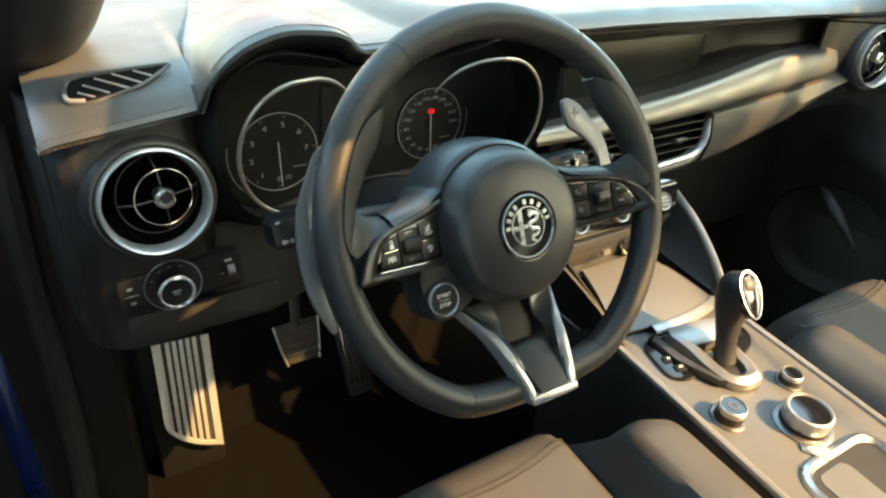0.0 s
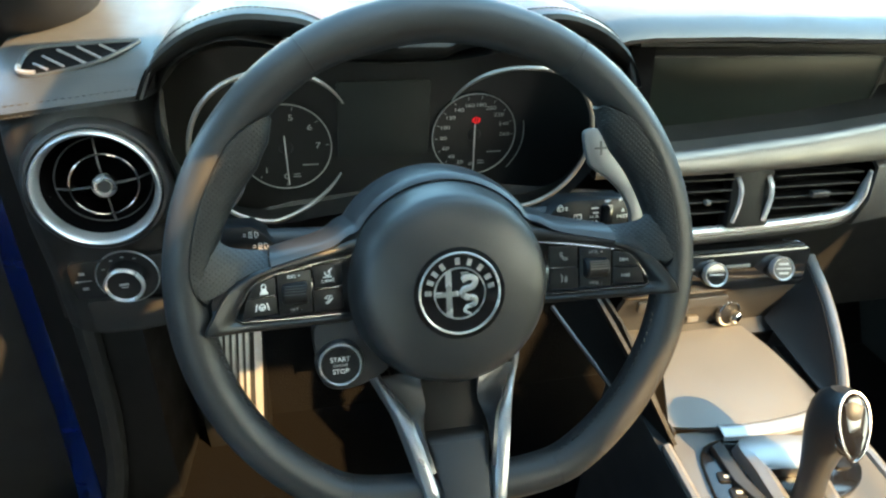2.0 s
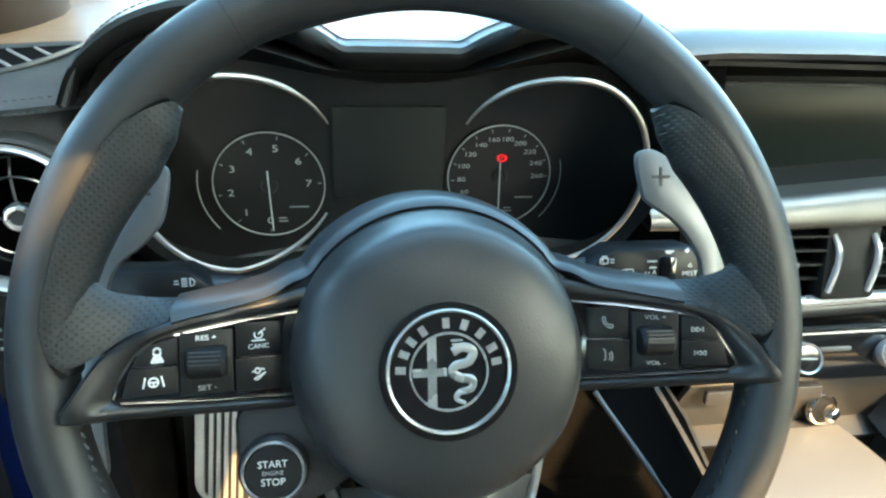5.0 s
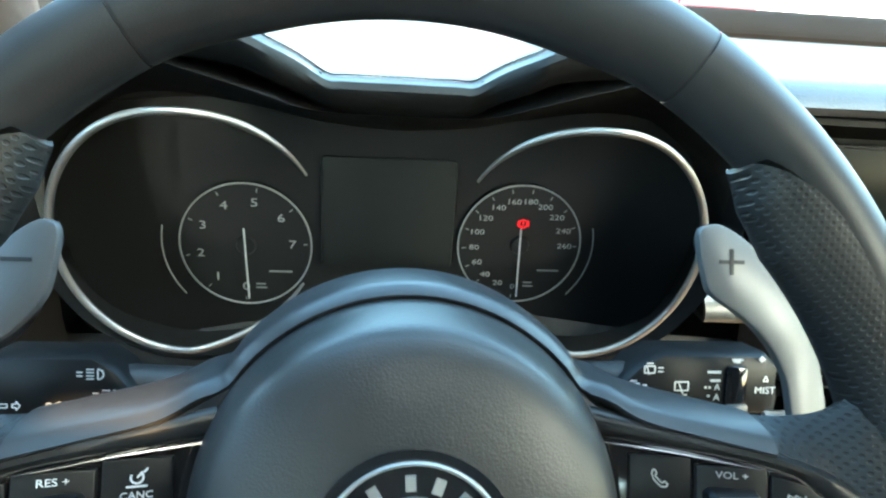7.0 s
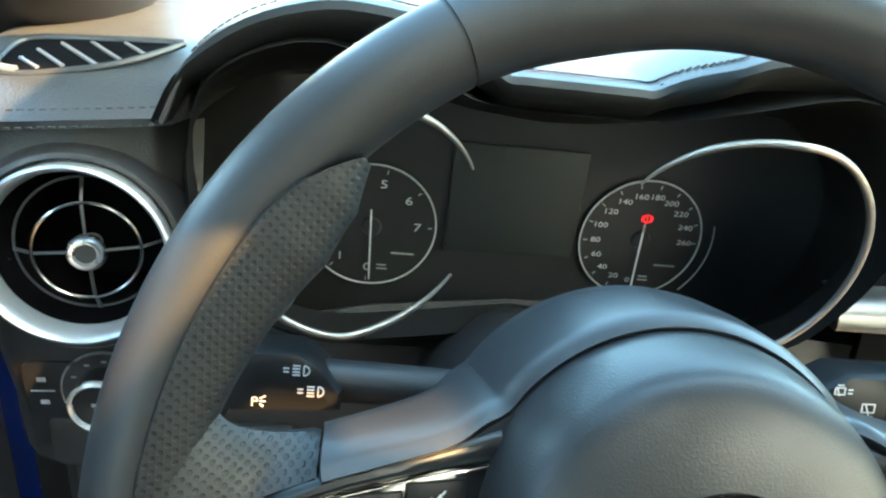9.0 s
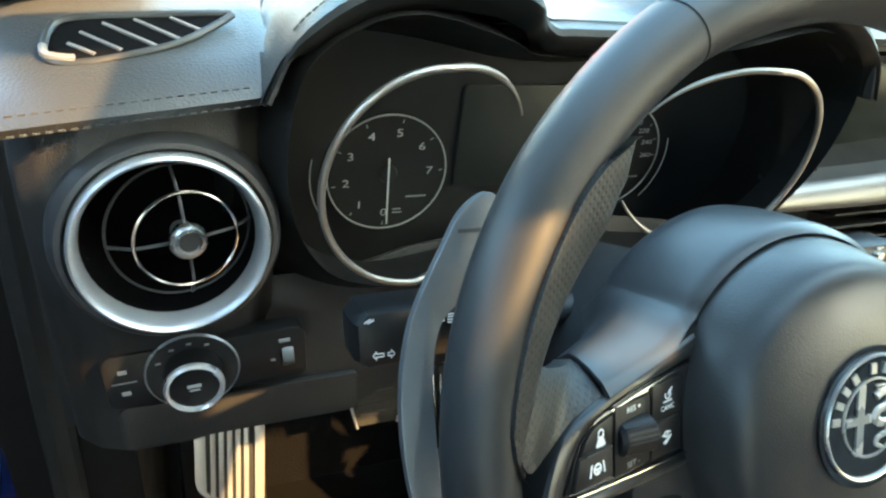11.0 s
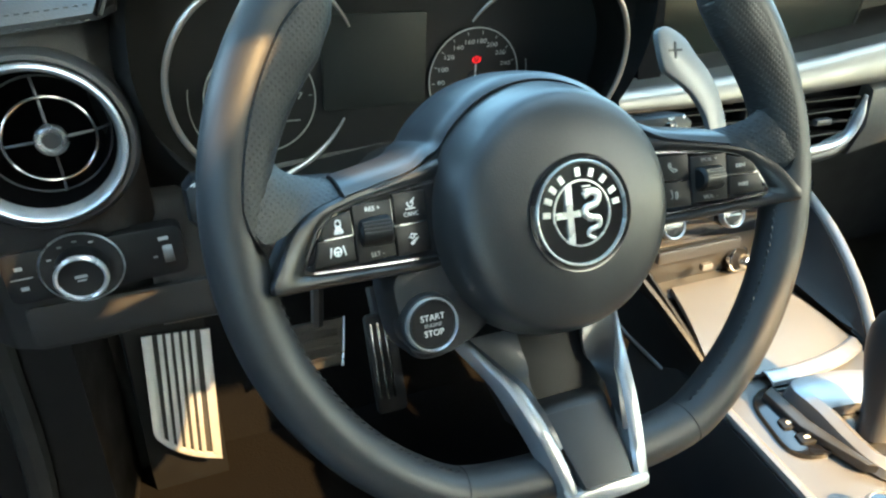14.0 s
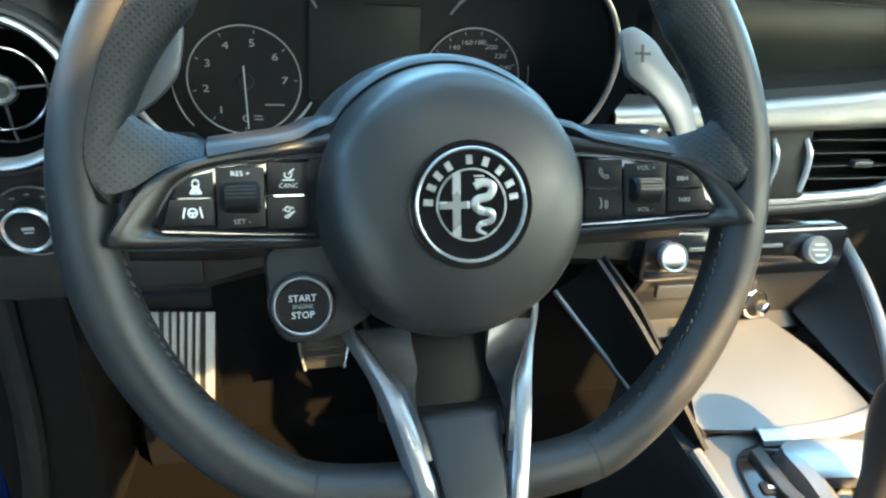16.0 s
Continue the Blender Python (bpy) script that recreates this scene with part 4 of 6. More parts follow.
def poly_line(pts, closed=False):
    return list(zip(pts, pts[1:])) + ([(pts[-1], pts[0])] if closed else [])


def panel_z(x, y):
    """The button panels fall away towards the hub."""
    return -0.30 * (0.157 - min(0.165, abs(x)))


def steering_wheel():
    w = thing("steering_wheel", WHEEL, "black leather steering wheel with aluminium lower spokes", "steering wheel")
    for a0, a1, lab in ((57.2, 120.8, ""), (121.2, 242.8, ""), (243.2, 295.8, ""), (296.2, 416.8, "")):
        part("rim_section", rim_arc(a0, a1, 0.0136, 0.0153, 60, (lambda f: (1 + 0.10 * smooth(f, 0, 0.25) * smooth(f, 1, 0.75), 0.0014 * smooth(f, 0, 0.25) * smooth(f, 1, 0.75))) if a0 < 60 else None), LEATHER, w, lab, True)
    for a in (57, 121, 243, 296):
        part("rim_seam", rim_arc(a - 0.3, a + 0.3, 0.0131, 0.0148, 2), BLACK, w, "sewn seam", True)
    # inner stitching on the lower rim
    for a0, a1 in ((186, 240), (300, 354)):
        b = bmesh.new()
        for i in range(30):
            a = a0 + (a1 - a0) * i / 29
            p = rim_point(a, RIM_R - 0.0131)
            b = join(b, box((0.0030, 0.0010, 0.0010), Matrix.Translation(p + Vector((0, 0, RIM_W + 0.0050))) @ Matrix.Rotation(radians(a + 90 + 25), 4, "Z")))
        part("stitching", b, SATIN_DARK, w, "dark thread", True)
    for sx in (-1, 1):
        a0, a1 = (135.5, 182) if sx < 0 else (44.5, -2)
        rings = []
        for i in range(41):
            f = i / 40
            ang = a0 + (a1 - a0) * f
            p = rim_point(ang)
            inward = (Vector((RIM_X, RIM_C, 0)) - p).normalized()
            bulge = lerp([(0, 0.0015), (0.10, 0.0085), (0.25, 0.0115), (0.45, 0.0080), (0.7, 0.0038), (0.9, 0.0018), (1.0, 0.0)], f)
            reach, d0 = 0.0147 + bulge, lerp([(0, 0.0132), (0.06, 0.0100), (0.14, 0.0066), (0.22, 0.0050), (0.85, 0.0040), (0.94, 0.0070), (1, 0.0125)], f)
            front = [(d0 - 0.0005, 0.0135), (d0, 0.0153 * math.sqrt(max(0, 1 - (d0 / 0.0136) ** 2)) + 0.0004)]
            for k in range(11):
                d = d0 + 0.0006 + (reach - d0 - 0.0006) * math.sin(math.pi / 2 * k / 10)
                front.append((d, 0.0163 * math.sqrt(max(0, 1 - (d / reach) ** 2)) ** 0.9))
            back = [(reach * 0.985, -0.003), (reach * 0.9, -0.008), (reach * 0.7, -0.012), (d0 - 0.0005, -0.010)]
            rings.append([p + inward * d + Vector((0, 0, RIM_W + h)) for d, h in front + back])
        part("thumb_grip", loft(rings), PERFORATED, w, "perforated leather thumb grip", True)
        # leather web that runs from the grip into the spoke
        free = spline([(0.1485, 0.066, -0.006), (0.1468, 0.058, -0.0065), (0.1440, 0.0520, -0.007), (0.1390, 0.0480, -0.0105), (0.1310, 0.0452, -0.0170), (0.1245, 0.0438, -0.0235), (0.1198, 0.0430, -0.0290)], 4)
        root = spline([(0.1595, 0.064, 0.0005), (0.1610, 0.050, 0.0020), (0.1605, 0.034, 0.0032), (0.1560, 0.020, 0.0040), (0.1462, 0.0208, -0.0020), (0.1335, 0.0297, -0.0070), (0.1198, 0.0346, -0.0108)], 4)
        rows = []
        for r, q in zip(root, free):
            rows.append([Vector((sx * p.x + RIM_X * smooth(p.x, 0.12, 0.15), p.y, p.z)) for p in (r, r.lerp(q, 0.35) + Vector((0, 0, 0.0022)), r.lerp(q, 0.65) + Vector((0, 0, 0.0024)), r.lerp(q, 0.9) + Vector((0, 0, 0.0010)), q + Vector((0, 0, -0.002)), q + Vector((0.003, -0.002, -0.010)))])
        part("grip_web", slab(rows, 0.004), PERFORATED, w, "perforated leather between grip and spoke", True)
        # satin spoke over the buttons
        top = [(0.050, 0.062), (0.064, 0.0475), (0.080, 0.0420), (0.100, 0.0382), (0.1188, 0.0342), (0.134, 0.0288), (0.1455, 0.0200), (0.1585, -0.0010), (0.154, -0.0046), (0.10, -0.0075), (0.05, -0.0105)]
        outline = [(sx * p.x, p.y) for p in spline([(x, y, 0) for x, y in top], 3)]
        part("spoke", plate(outline, -0.03, 0.001, bevel=0.003, height=panel_z), SATIN_DARK, w, "satin dark spoke", True)
        outer_e = spline([(0.062, 0.0470, 0), (0.0849, 0.0418, 0), (0.1050, 0.0380, 0), (0.1188, 0.0348, 0), (0.1340, 0.0295, 0), (0.1455, 0.0210, 0), (0.1555, 0.0062, 0), (0.1592, -0.0012, 0), (0.1530, -0.0045, 0), (0.1120, -0.0076, 0), (0.064, -0.0108, 0)], 5)
        inner_e = spline([(0.062, 0.0362, 0), (0.0820, 0.0345, 0), (0.1000, 0.0325, 0), (0.1135, 0.0303, 0), (0.1245, 0.0270, 0), (0.1325, 0.0208, 0), (0.1385, 0.0105, 0), (0.1415, 0.0040, 0), (0.1370, 0.0014, 0), (0.1090, -0.0010, 0), (0.064, -0.0040, 0)], 5)
        rings = []
        for p, q in zip(outer_e, inner_e):
            ring = []
            for k, h in ((0.0, -0.010), (0.0, -0.0005), (0.10, 0.0016), (0.32, 0.0030), (0.60, 0.0032), (0.86, 0.0020), (1.0, -0.0002)):
                c = p.lerp(q, k)
                ring.append((sx * c.x, c.y, panel_z(c.x, 0) + h + 0.0055 * smooth(c.x, 0.138, 0.158)))
            rings.append(ring)
        part("spoke_bezel", loft(rings, False), BEZEL, w, "raised satin bezel", True)
        inner = [(0.055, 0.0370), (0.085, 0.0345), (0.112, 0.0307), (0.1245, 0.0270), (0.1325, 0.0208), (0.1385, 0.0105), (0.1412, 0.0040), (0.137, 0.0012), (0.10, -0.0016), (0.055, -0.0045)]
        shape = [(sx * x, y) for x, y in inner]
        part("button_surround", plate(shape, -0.006, 0.0022, bevel=0.0006, height=panel_z), GLOSS_BLACK, w, "gloss black surround", True)
        part("edge_line", tube([(sx * x, y, panel_z(x, y) + 0.0028) for x, y in ((0.064, 0.0352), (0.088, 0.0330), (0.117, 0.0288))], 0.0005, 6), DARK_CHROME, w, "thin bright edge", True)
        part("edge_line", tube([(sx * x, y, panel_z(x, y) + 0.0028) for x, y in ((0.066, -0.0036), (0.10, -0.0014), (0.138, 0.0018))], 0.0006, 6), DARK_CHROME, w, "thin bright edge", True)
        buttons(w, sx)
    hub(w)
    lower_spokes(w)
    start_button(w)
    return w


def key(w, pts):
    return part("button", plate(pts, 0.0005, 0.0036, bevel=0.0005, height=panel_z), BUTTON, w, "", True)


def at(x, y, up=0.0040):
    slope = -math.degrees(math.atan2(panel_z(x + 0.002, 0) - panel_z(x - 0.002, 0), 0.004))
    return pose(x, y, panel_z(x, y) + up, 0, slope, 0)


def buttons(w, sx):
    def quad(x0, x1, y0, y1, dx0=0.0, dx1=0.0):
        p = [(sx * (x0), y0), (sx * (x1 + dx1), y0), (sx * (x1), y1), (sx * (x0 + dx0), y1)]
        return p
    # inner pair, rocker bed, outer pair
    a = key(w, quad(0.0735, 0.0925, 0.0166, 0.0318))
    b = key(w, quad(0.0735, 0.0930, 0.0008, 0.0158))
    bed = key(w, quad(0.0940, 0.1150, 0.0020, 0.0296))
    c = key(w, [(sx * x, y) for x, y in ((0.1162, 0.0164), (0.1334, 0.0164), (0.1312, 0.0215), (0.1265, 0.0254), (0.1162, 0.0278))])
    d = key(w, quad(0.1162, 0.1342, 0.0040, 0.0156, dx1=0.003))
    rock = lathe([(0, -0.0085), (0.0058, -0.0085), (0.0072, -0.0070), (0.0074, 0.0070), (0.0058, 0.0085), (0, 0.0085)], Matrix.Translation((sx * 0.1045, 0.0158, panel_z(0.1045, 0) + 0.0030)) @ Matrix.Rotation(radians(90), 4, "Y"), 20)
    r = part("rocker", rock, BUTTON, w, "ribbed rocker switch", True)
    for y, up in ((0.0160, 0.0104), (0.0178, 0.0102), (0.0195, 0.0096), (0.0210, 0.0084)):
        part("rib", bar((sx * 0.1045 - 0.0066, y), (sx * 0.1045 + 0.0066, y), 0.0008, 0.0008, Matrix.Identity(4), panel_z(0.1045, 0) + up), SATIN_DARK, r, "", True)
    for x0, x1, y in ((0.0755, 0.0905, 0.0162), (0.1175, 0.1315, 0.0160)):
        part("divider", bar((-(x1 - x0) / 2, 0), ((x1 - x0) / 2, 0), 0.0009, 0.0006, at(sx * (x0 + x1) / 2, y, 0.0038)), DARK_CHROME, w, "thin metal divider", True)
    if sx < 0:
        part("lettering", lettering("RES +", 0.0032, at(-0.1045, 0.0267), 1.15), WHITE, bed, "white lettering", True)
        part("lettering", lettering("SET -", 0.0032, at(-0.1045, 0.0047), 1.15), GREY_MARK, bed, "white lettering", True)
        part("lettering", lettering("CANC", 0.0030, at(-0.0830, 0.0208), 1.1), WHITE, a, "white lettering", True)
        m = at(-0.0830, 0.0262)
        stroke(a, poly_line([(x * 0.0024, y * 0.0024) for x, y in arc(0, 0, 1, 1, 150, 420, 12)]) + [((0, 0), (0.0022, 0.0022)), ((-0.004, -0.0036), (0.004, -0.0036)), ((0.0026, 0.002), (0.0040, 0.0036))], 0.0007, m)
        m = at(-0.0832, 0.0084)
        stroke(b, poly_line(arc(-0.0008, 0.0018, 0.0016, 0.0016, 0, 360, 10)) + [((-0.003, -0.003), (0.004, 0.0005)), ((-0.003, -0.003), (-0.001, -0.0038)), ((-0.001, -0.0038), (0.004, 0.0005)), ((-0.0042, 0.0015), (-0.003, 0.0015)), ((0.001, 0.003), (0.0034, 0.0022))], 0.0008, m)
        m = at(-0.1235, 0.0212)
        stroke(c, poly_line(arc(0, 0.0022, 0.0018, 0.0018, 0, 180, 8)) + poly_line([(-0.0018, 0.0018), (-0.0018, 0), (0.0018, 0), (0.0018, 0.0018)]) + poly_line([(-0.0015, -0.0008), (-0.0032, -0.0042), (0.0032, -0.0042), (0.0015, -0.0008)], True) + [((-0.002, -0.003), (0.002, -0.003)), ((-0.0016, -0.002), (0.0016, -0.002))], 0.0009, m)
        m = at(-0.1252, 0.0096)
        stroke(d, poly_line(arc(0, 0, 0.0026, 0.0026, 0, 360, 14)) + [((-0.0024, 0), (0.0024, 0)), ((0, 0), (0, -0.0024)), ((-0.0042, 0.0032), (-0.0056, -0.0030)), ((0.0042, 0.0032), (0.0056, -0.0030))], 0.0009, m)
    else:
        part("lettering", lettering("VOL +", 0.0032, at(0.1045, 0.0270), 1.15), GREY_MARK, bed, "white lettering", True)
        part("lettering", lettering("VOL -", 0.0032, at(0.1045, 0.0047), 1.15), GREY_MARK, bed, "white lettering", True)
        stroke(a, poly_line([(-0.0032, 0.0036), (-0.0022, 0.0040), (-0.0014, 0.0022), (-0.0022, 0.0012), (0.0008, -0.0018), (0.0020, -0.0010), (0.0034, -0.0022), (0.0026, -0.0034), (0.0004, -0.0034), (-0.0026, -0.0006), (-0.0036, 0.002)], True), 0.0006, at(0.0830, 0.0244), GREY_MARK)
        stroke(b, poly_line([(-0.003, 0.004), (-0.0015, 0.0015), (-0.0022, 0.0005), (-0.0015, -0.001), (-0.0018, -0.003), (-0.003, -0.0036)]) + poly_line(arc(-0.0008, -0.001, 0.002, 0.003, -50, 50, 6)) + poly_line(arc(-0.0008, -0.001, 0.0036, 0.0042, -50, 50, 6)), 0.0006, at(0.0830, 0.0085), GREY_MARK)
        for ob, y, x, f in ((c, 0.0212, 0.1235, 1), (d, 0.0098, 0.1240, -1)):
            stroke(ob, poly_line([(f * -0.004, 0.0015), (f * -0.004, -0.0015), (f * -0.001, 0)], True) + poly_line([(f * -0.001, 0.0015), (f * -0.001, -0.0015), (f * 0.002, 0)], True) + [((f * 0.003, 0.0016), (f * 0.003, -0.0016))], 0.0006, at(x, y), GREY_MARK)


def hub(w):
    cz = 0.0105
    prof = [(0.0, 0.0075), (0.028, 0.0070), (0.044, 0.0052), (0.0545, 0.0026), (0.0600, 0.0004), (0.0628, -0.0022), (0.0648, -0.0060), (0.0672, -0.0130), (0.0698, -0.0220), (0.0714, -0.0300), (0.0708, -0.0335), (0.066, -0.042)]
    part("airbag_cover", lathe(prof, pose(0, cz, 0), 96), SOFT_CAP, w, "round grained airbag cover", True)
    # shroud that flares back from behind the cover and runs out along both spokes
    front = [Vector((0.0742 * math.cos(radians(a)), cz + 0.0742 * math.sin(radians(a)), -0.0315)) for a in (90, 80, 70, 60, 50, 42, 35)] + [Vector(p) for p in ((0.0690, 0.0500, -0.0272), (0.080, 0.0442, -0.0222), (0.100, 0.0398, -0.0162), (0.1188, 0.0360, -0.0104))]
    rear = [Vector((0.0803 * math.cos(radians(a)), cz + 0.0803 * math.sin(radians(a)), -0.080)) for a in (90, 80, 70, 60, 50, 42, 35)] + [Vector(p) for p in ((0.0735, 0.0542, -0.068), (0.0835, 0.0494, -0.055), (0.100, 0.0460, -0.043), (0.1188, 0.0426, -0.033))]
    flip = lambda pts: [Vector((-p.x, p.y, p.z)) for p in pts[:0:-1]] + pts
    rows, seam = [], []
    for p, q in zip(spline(flip(front), 5), spline(flip(rear), 5)):
        out = Vector((p.x, p.y - cz, 0)).normalized() if abs(p.x) < 0.062 else Vector((0, 1, 0))
        rows.append([p - out * 0.0040 + Vector((0, 0, -0.010)), p - out * 0.0028 + Vector((0, 0, -0.0022)), p - out * 0.0012 + Vector((0, 0, -0.0002)), p + Vector((0, 0, -0.0012)), p.lerp(q, 0.12) + out * 0.0008, p.lerp(q, 0.45) + out * 0.0016, p.lerp(q, 0.8) + out * 0.0012, q, q - out * 0.004 + Vector((0, 0, -0.008)), q - out * 0.014 + Vector((0, 0, -0.020))])
        seam.append(p.lerp(q, 0.10) + out * 0.0008)
    part("shroud", slab(rows, -0.002), SATIN_DARK, w, "satin dark hub shroud", True)
    part("shroud_seam", tube(seam, 0.0007, 6), DEEP_BLACK, w, "thin dark joint round the shroud", True)
    part("back_body", lathe([(0.0, -0.03), (0.066, -0.03), (0.070, -0.045), (0.066, -0.085), (0, -0.09)], pose(0, cz, 0), 48), SATIN_DARK, w, "dark hub body", True)
    e = part("emblem", lathe([(0.0305, 0.0045), (0.0305, 0.0080), (0.0275, 0.0076), (0, 0.0076)], pose(0, cz, 0), 56), GLOSS_BLACK, w, "round emblem of chrome shapes on black", True)
    m = pose(0, cz, 0)
    part("emblem_ring", lathe([(0.0258, 0.0074), (0.0273, 0.0074), (0.0274, 0.0088), (0.0269, 0.0092), (0.0262, 0.0089), (0.0258, 0.0074)], m, 56), EMBLEM_SILVER, e, "chrome ring", True)
    part("emblem_ring", lathe([(0.0164, 0.0074), (0.0173, 0.0074), (0.0173, 0.0084), (0.0164, 0.0084), (0.0164, 0.0074)], m, 56), EMBLEM_SILVER, e, "chrome ring", True)
    for a in (176, 157, 140, 122, 93, 71, 49, 27, 10):
        t = radians(a)
        c = Vector((0.0212 * math.cos(t), 0.0212 * math.sin(t)))
        k = m @ pose(c.x, c.y, 0.0078) @ Matrix.Rotation(t - math.pi / 2, 4, "Z")
        part("emblem_bar", bar((0, -0.0022), (0, 0.0022), 0.0030, 0.0012, k), EMBLEM_SILVER, e, "", True)
    part("emblem_cross", join(bar((-0.0075, -0.0150), (-0.0075, 0.0150), 0.0038, 0.0012, m, 0.0080), bar((-0.0160, 0.0), (-0.0012, 0.0), 0.0034, 0.0012, m, 0.0080)), EMBLEM_SILVER, e, "chrome cross shape", True)
    wave = spline([(0.0015, 0.0085, 0.008), (0.006, 0.0105, 0.008), (0.0105, 0.0085, 0.008), (0.0085, 0.004, 0.008), (0.003, 0.0025, 0.008), (0.0015, -0.0005, 0.008), (0.005, -0.003, 0.008), (0.0098, -0.004, 0.008), (0.0095, -0.0078, 0.008), (0.0045, -0.0092, 0.008), (0.003, -0.012, 0.008), (0.007, -0.0142, 0.008)], 6)
    part("emblem_wave", tube([m @ p for p in wave], lambda s: 0.0020 - 0.0012 * max(0, s - 0.6) / 0.4, 8, flat=0.5, up=(0, 0, 1)), EMBLEM_SILVER, e, "wavy chrome band", True)
    part("emblem_bar", join(bar((0.001, 0.0135), (0.006, 0.0135), 0.0008, 0.0012, m, 0.008), bar((0.0015, 0.0118), (0.006, 0.0118), 0.0008, 0.0012, m, 0.008)), EMBLEM_SILVER, e, "", True)


def lower_spokes(w):
    """Two aluminium prongs that meet in a U at the foot of the rim, with a leather pad between them."""
    for sx in (-1, 1):
        edge = spline([(0.0560, -0.048, -0.052), (0.0530, -0.0585, -0.043), (0.0465, -0.071, -0.030), (0.0405, -0.0824, -0.0180), (0.0355, -0.098, -0.0060), (0.0310, -0.115, 0.0030), (0.0275, -0.130, 0.0090), (0.0258, -0.1415, 0.0120)], 5)
        rings, inner = [], []
        for k, p in enumerate(edge):
            f = k / (len(edge) - 1)
            h = lerp([(0, 0.0016), (0.15, 0.0034), (0.36, 0.0058), (0.45, 0.0084), (0.6, 0.0086), (0.8, 0.0084), (1, 0.0078)], f)
            d = lerp([(0, 0.004), (0.3, 0.010), (0.6, 0.012), (1, 0.010)], f)
            ring = [(0.0060 * (1 - 0.5 * f), -d - 0.002), (0.0030 * (1 - 0.4 * f), -0.0050), (0.0008, -0.0012), (0.0, 0.0), (-h * 0.35, 0.0010), (-h * 0.8, 0.0006), (-h, -0.0012), (-h * 1.02, -d)]
            rings.append([(sx * (p.x + a), p.y, p.z + e) for a, e in ring])
            inner.append(Vector((sx * (p.x - h), p.y, p.z - 0.001)))
        part("metal_prong", loft(rings), PRONG, w, "brushed aluminium lower spoke", True)
        # web from the prong in behind the pad; its dark reflection is put into the colour
        far = spline([(0.0220, -0.056, -0.037), (0.0205, -0.070, -0.036), (0.0205, -0.0800, -0.033), (0.0235, -0.0850, -0.029), (0.0270, -0.0910, -0.021), (0.0290, -0.1000, -0.011)], 4)
        near = inner[5:5 + len(far)]
        part("prong_web", slab([[a, a.lerp(Vector((sx * q.x, q.y, q.z)), 0.5) + Vector((0, 0, -0.002)), Vector((sx * q.x, q.y, q.z))] for a, q in zip(near, far)], 0.003), WEB_METAL, w, "satin metal web beside the pad, its dark reflection in the colour", True)
    foot = spline([(-0.0200, -0.1450, 0), (0.0200, -0.1450, 0), (0.0258, -0.1425, 0), (0.0256, -0.1380, 0), (0.0170, -0.1365, 0), (-0.0170, -0.1365, 0), (-0.0256, -0.1380, 0), (-0.0258, -0.1425, 0)], 3, True)
    part("metal_foot", plate([(p.x, p.y) for p in foot], 0.0, 0.0135, bevel=0.0015, height=lambda x, y: -0.25 * (y + 0.1425)), PRONG, w, "aluminium foot joining the spokes", True)
    pad = [(0.0158, -0.1362), (0.0190, -0.118), (0.0230, -0.101), (0.0215, -0.0975), (-0.0215, -0.0975), (-0.0230, -0.101), (-0.0190, -0.118), (-0.0158, -0.1362)]
    part("leather_pad", plate(pad, -0.02, 0.0, bevel=0.004, height=lambda x, y: 0.0155 + (y + 0.1362) * -0.85), LEATHER, w, "black leather pad", True)
    neck = [(0.046, -0.045), (0.036, -0.080), (0.027, -0.116), (-0.027, -0.116), (-0.036, -0.080), (-0.046, -0.045)]
    part("neck", plate(neck, -0.085, -0.052, bevel=0.004, height=lambda x, y: (y + 0.045) * -0.45), SLAT, w, "black lower hub body", True)


def start_button(w):
    m = pose(-0.0785, -0.0376, -0.0215) @ Matrix.Scale(0.92, 4)
    body = spline([(-0.095, -0.030, 0), (-0.090, -0.053, 0), (-0.074, -0.058, 0), (-0.05, -0.05, 0), (-0.03, -0.03, 0), (-0.04, -0.008, 0), (-0.09, -0.008, 0)], 5, True)
    part("start_boss", plate([(p.x, p.y) for p in body], -0.06, -0.024, bevel=0.004), BLACK, w, "black boss below the spoke", True)
    part("start_bezel", lathe([(0.0182, -0.012), (0.0179, -0.0020), (0.0170, 0.0010), (0.0162, 0.0018), (0.0156, 0.0008)], m, 40), SATIN_DARK, w, "satin dark bezel", True)
    b = part("start_button", lathe([(0.0142, -0.006), (0.0140, 0.0030), (0.0128, 0.0040), (0, 0.0035)], m, 40), BUTTON, w, "round engine start button", True)
    part("start_ring", lathe([(0.0157, 0.000), (0.0159, 0.0024), (0.0156, 0.0042), (0.0149, 0.0050), (0.0143, 0.0044), (0.0141, 0.0028), (0.0141, 0.001)], m, 40), BRIGHT_RING, b, "chrome ring", True)
    part("lettering", lettering("START", 0.0050, m @ pose(0, 0.0042, 0.0042, 0, 0, 0), 1.0), WHITE, b, "white lettering", True)
    part("lettering", lettering("ENGINE", 0.0030, m @ pose(0, -0.0002, 0.0042, 0, 0, 0), 1.0), GREY_MARK, b, "grey lettering", True)
    part("lettering", lettering("STOP", 0.0050, m @ pose(0, -0.0048, 0.0042, 0, 0, 0), 1.0), WHITE, b, "white lettering", True)


steering_wheel()


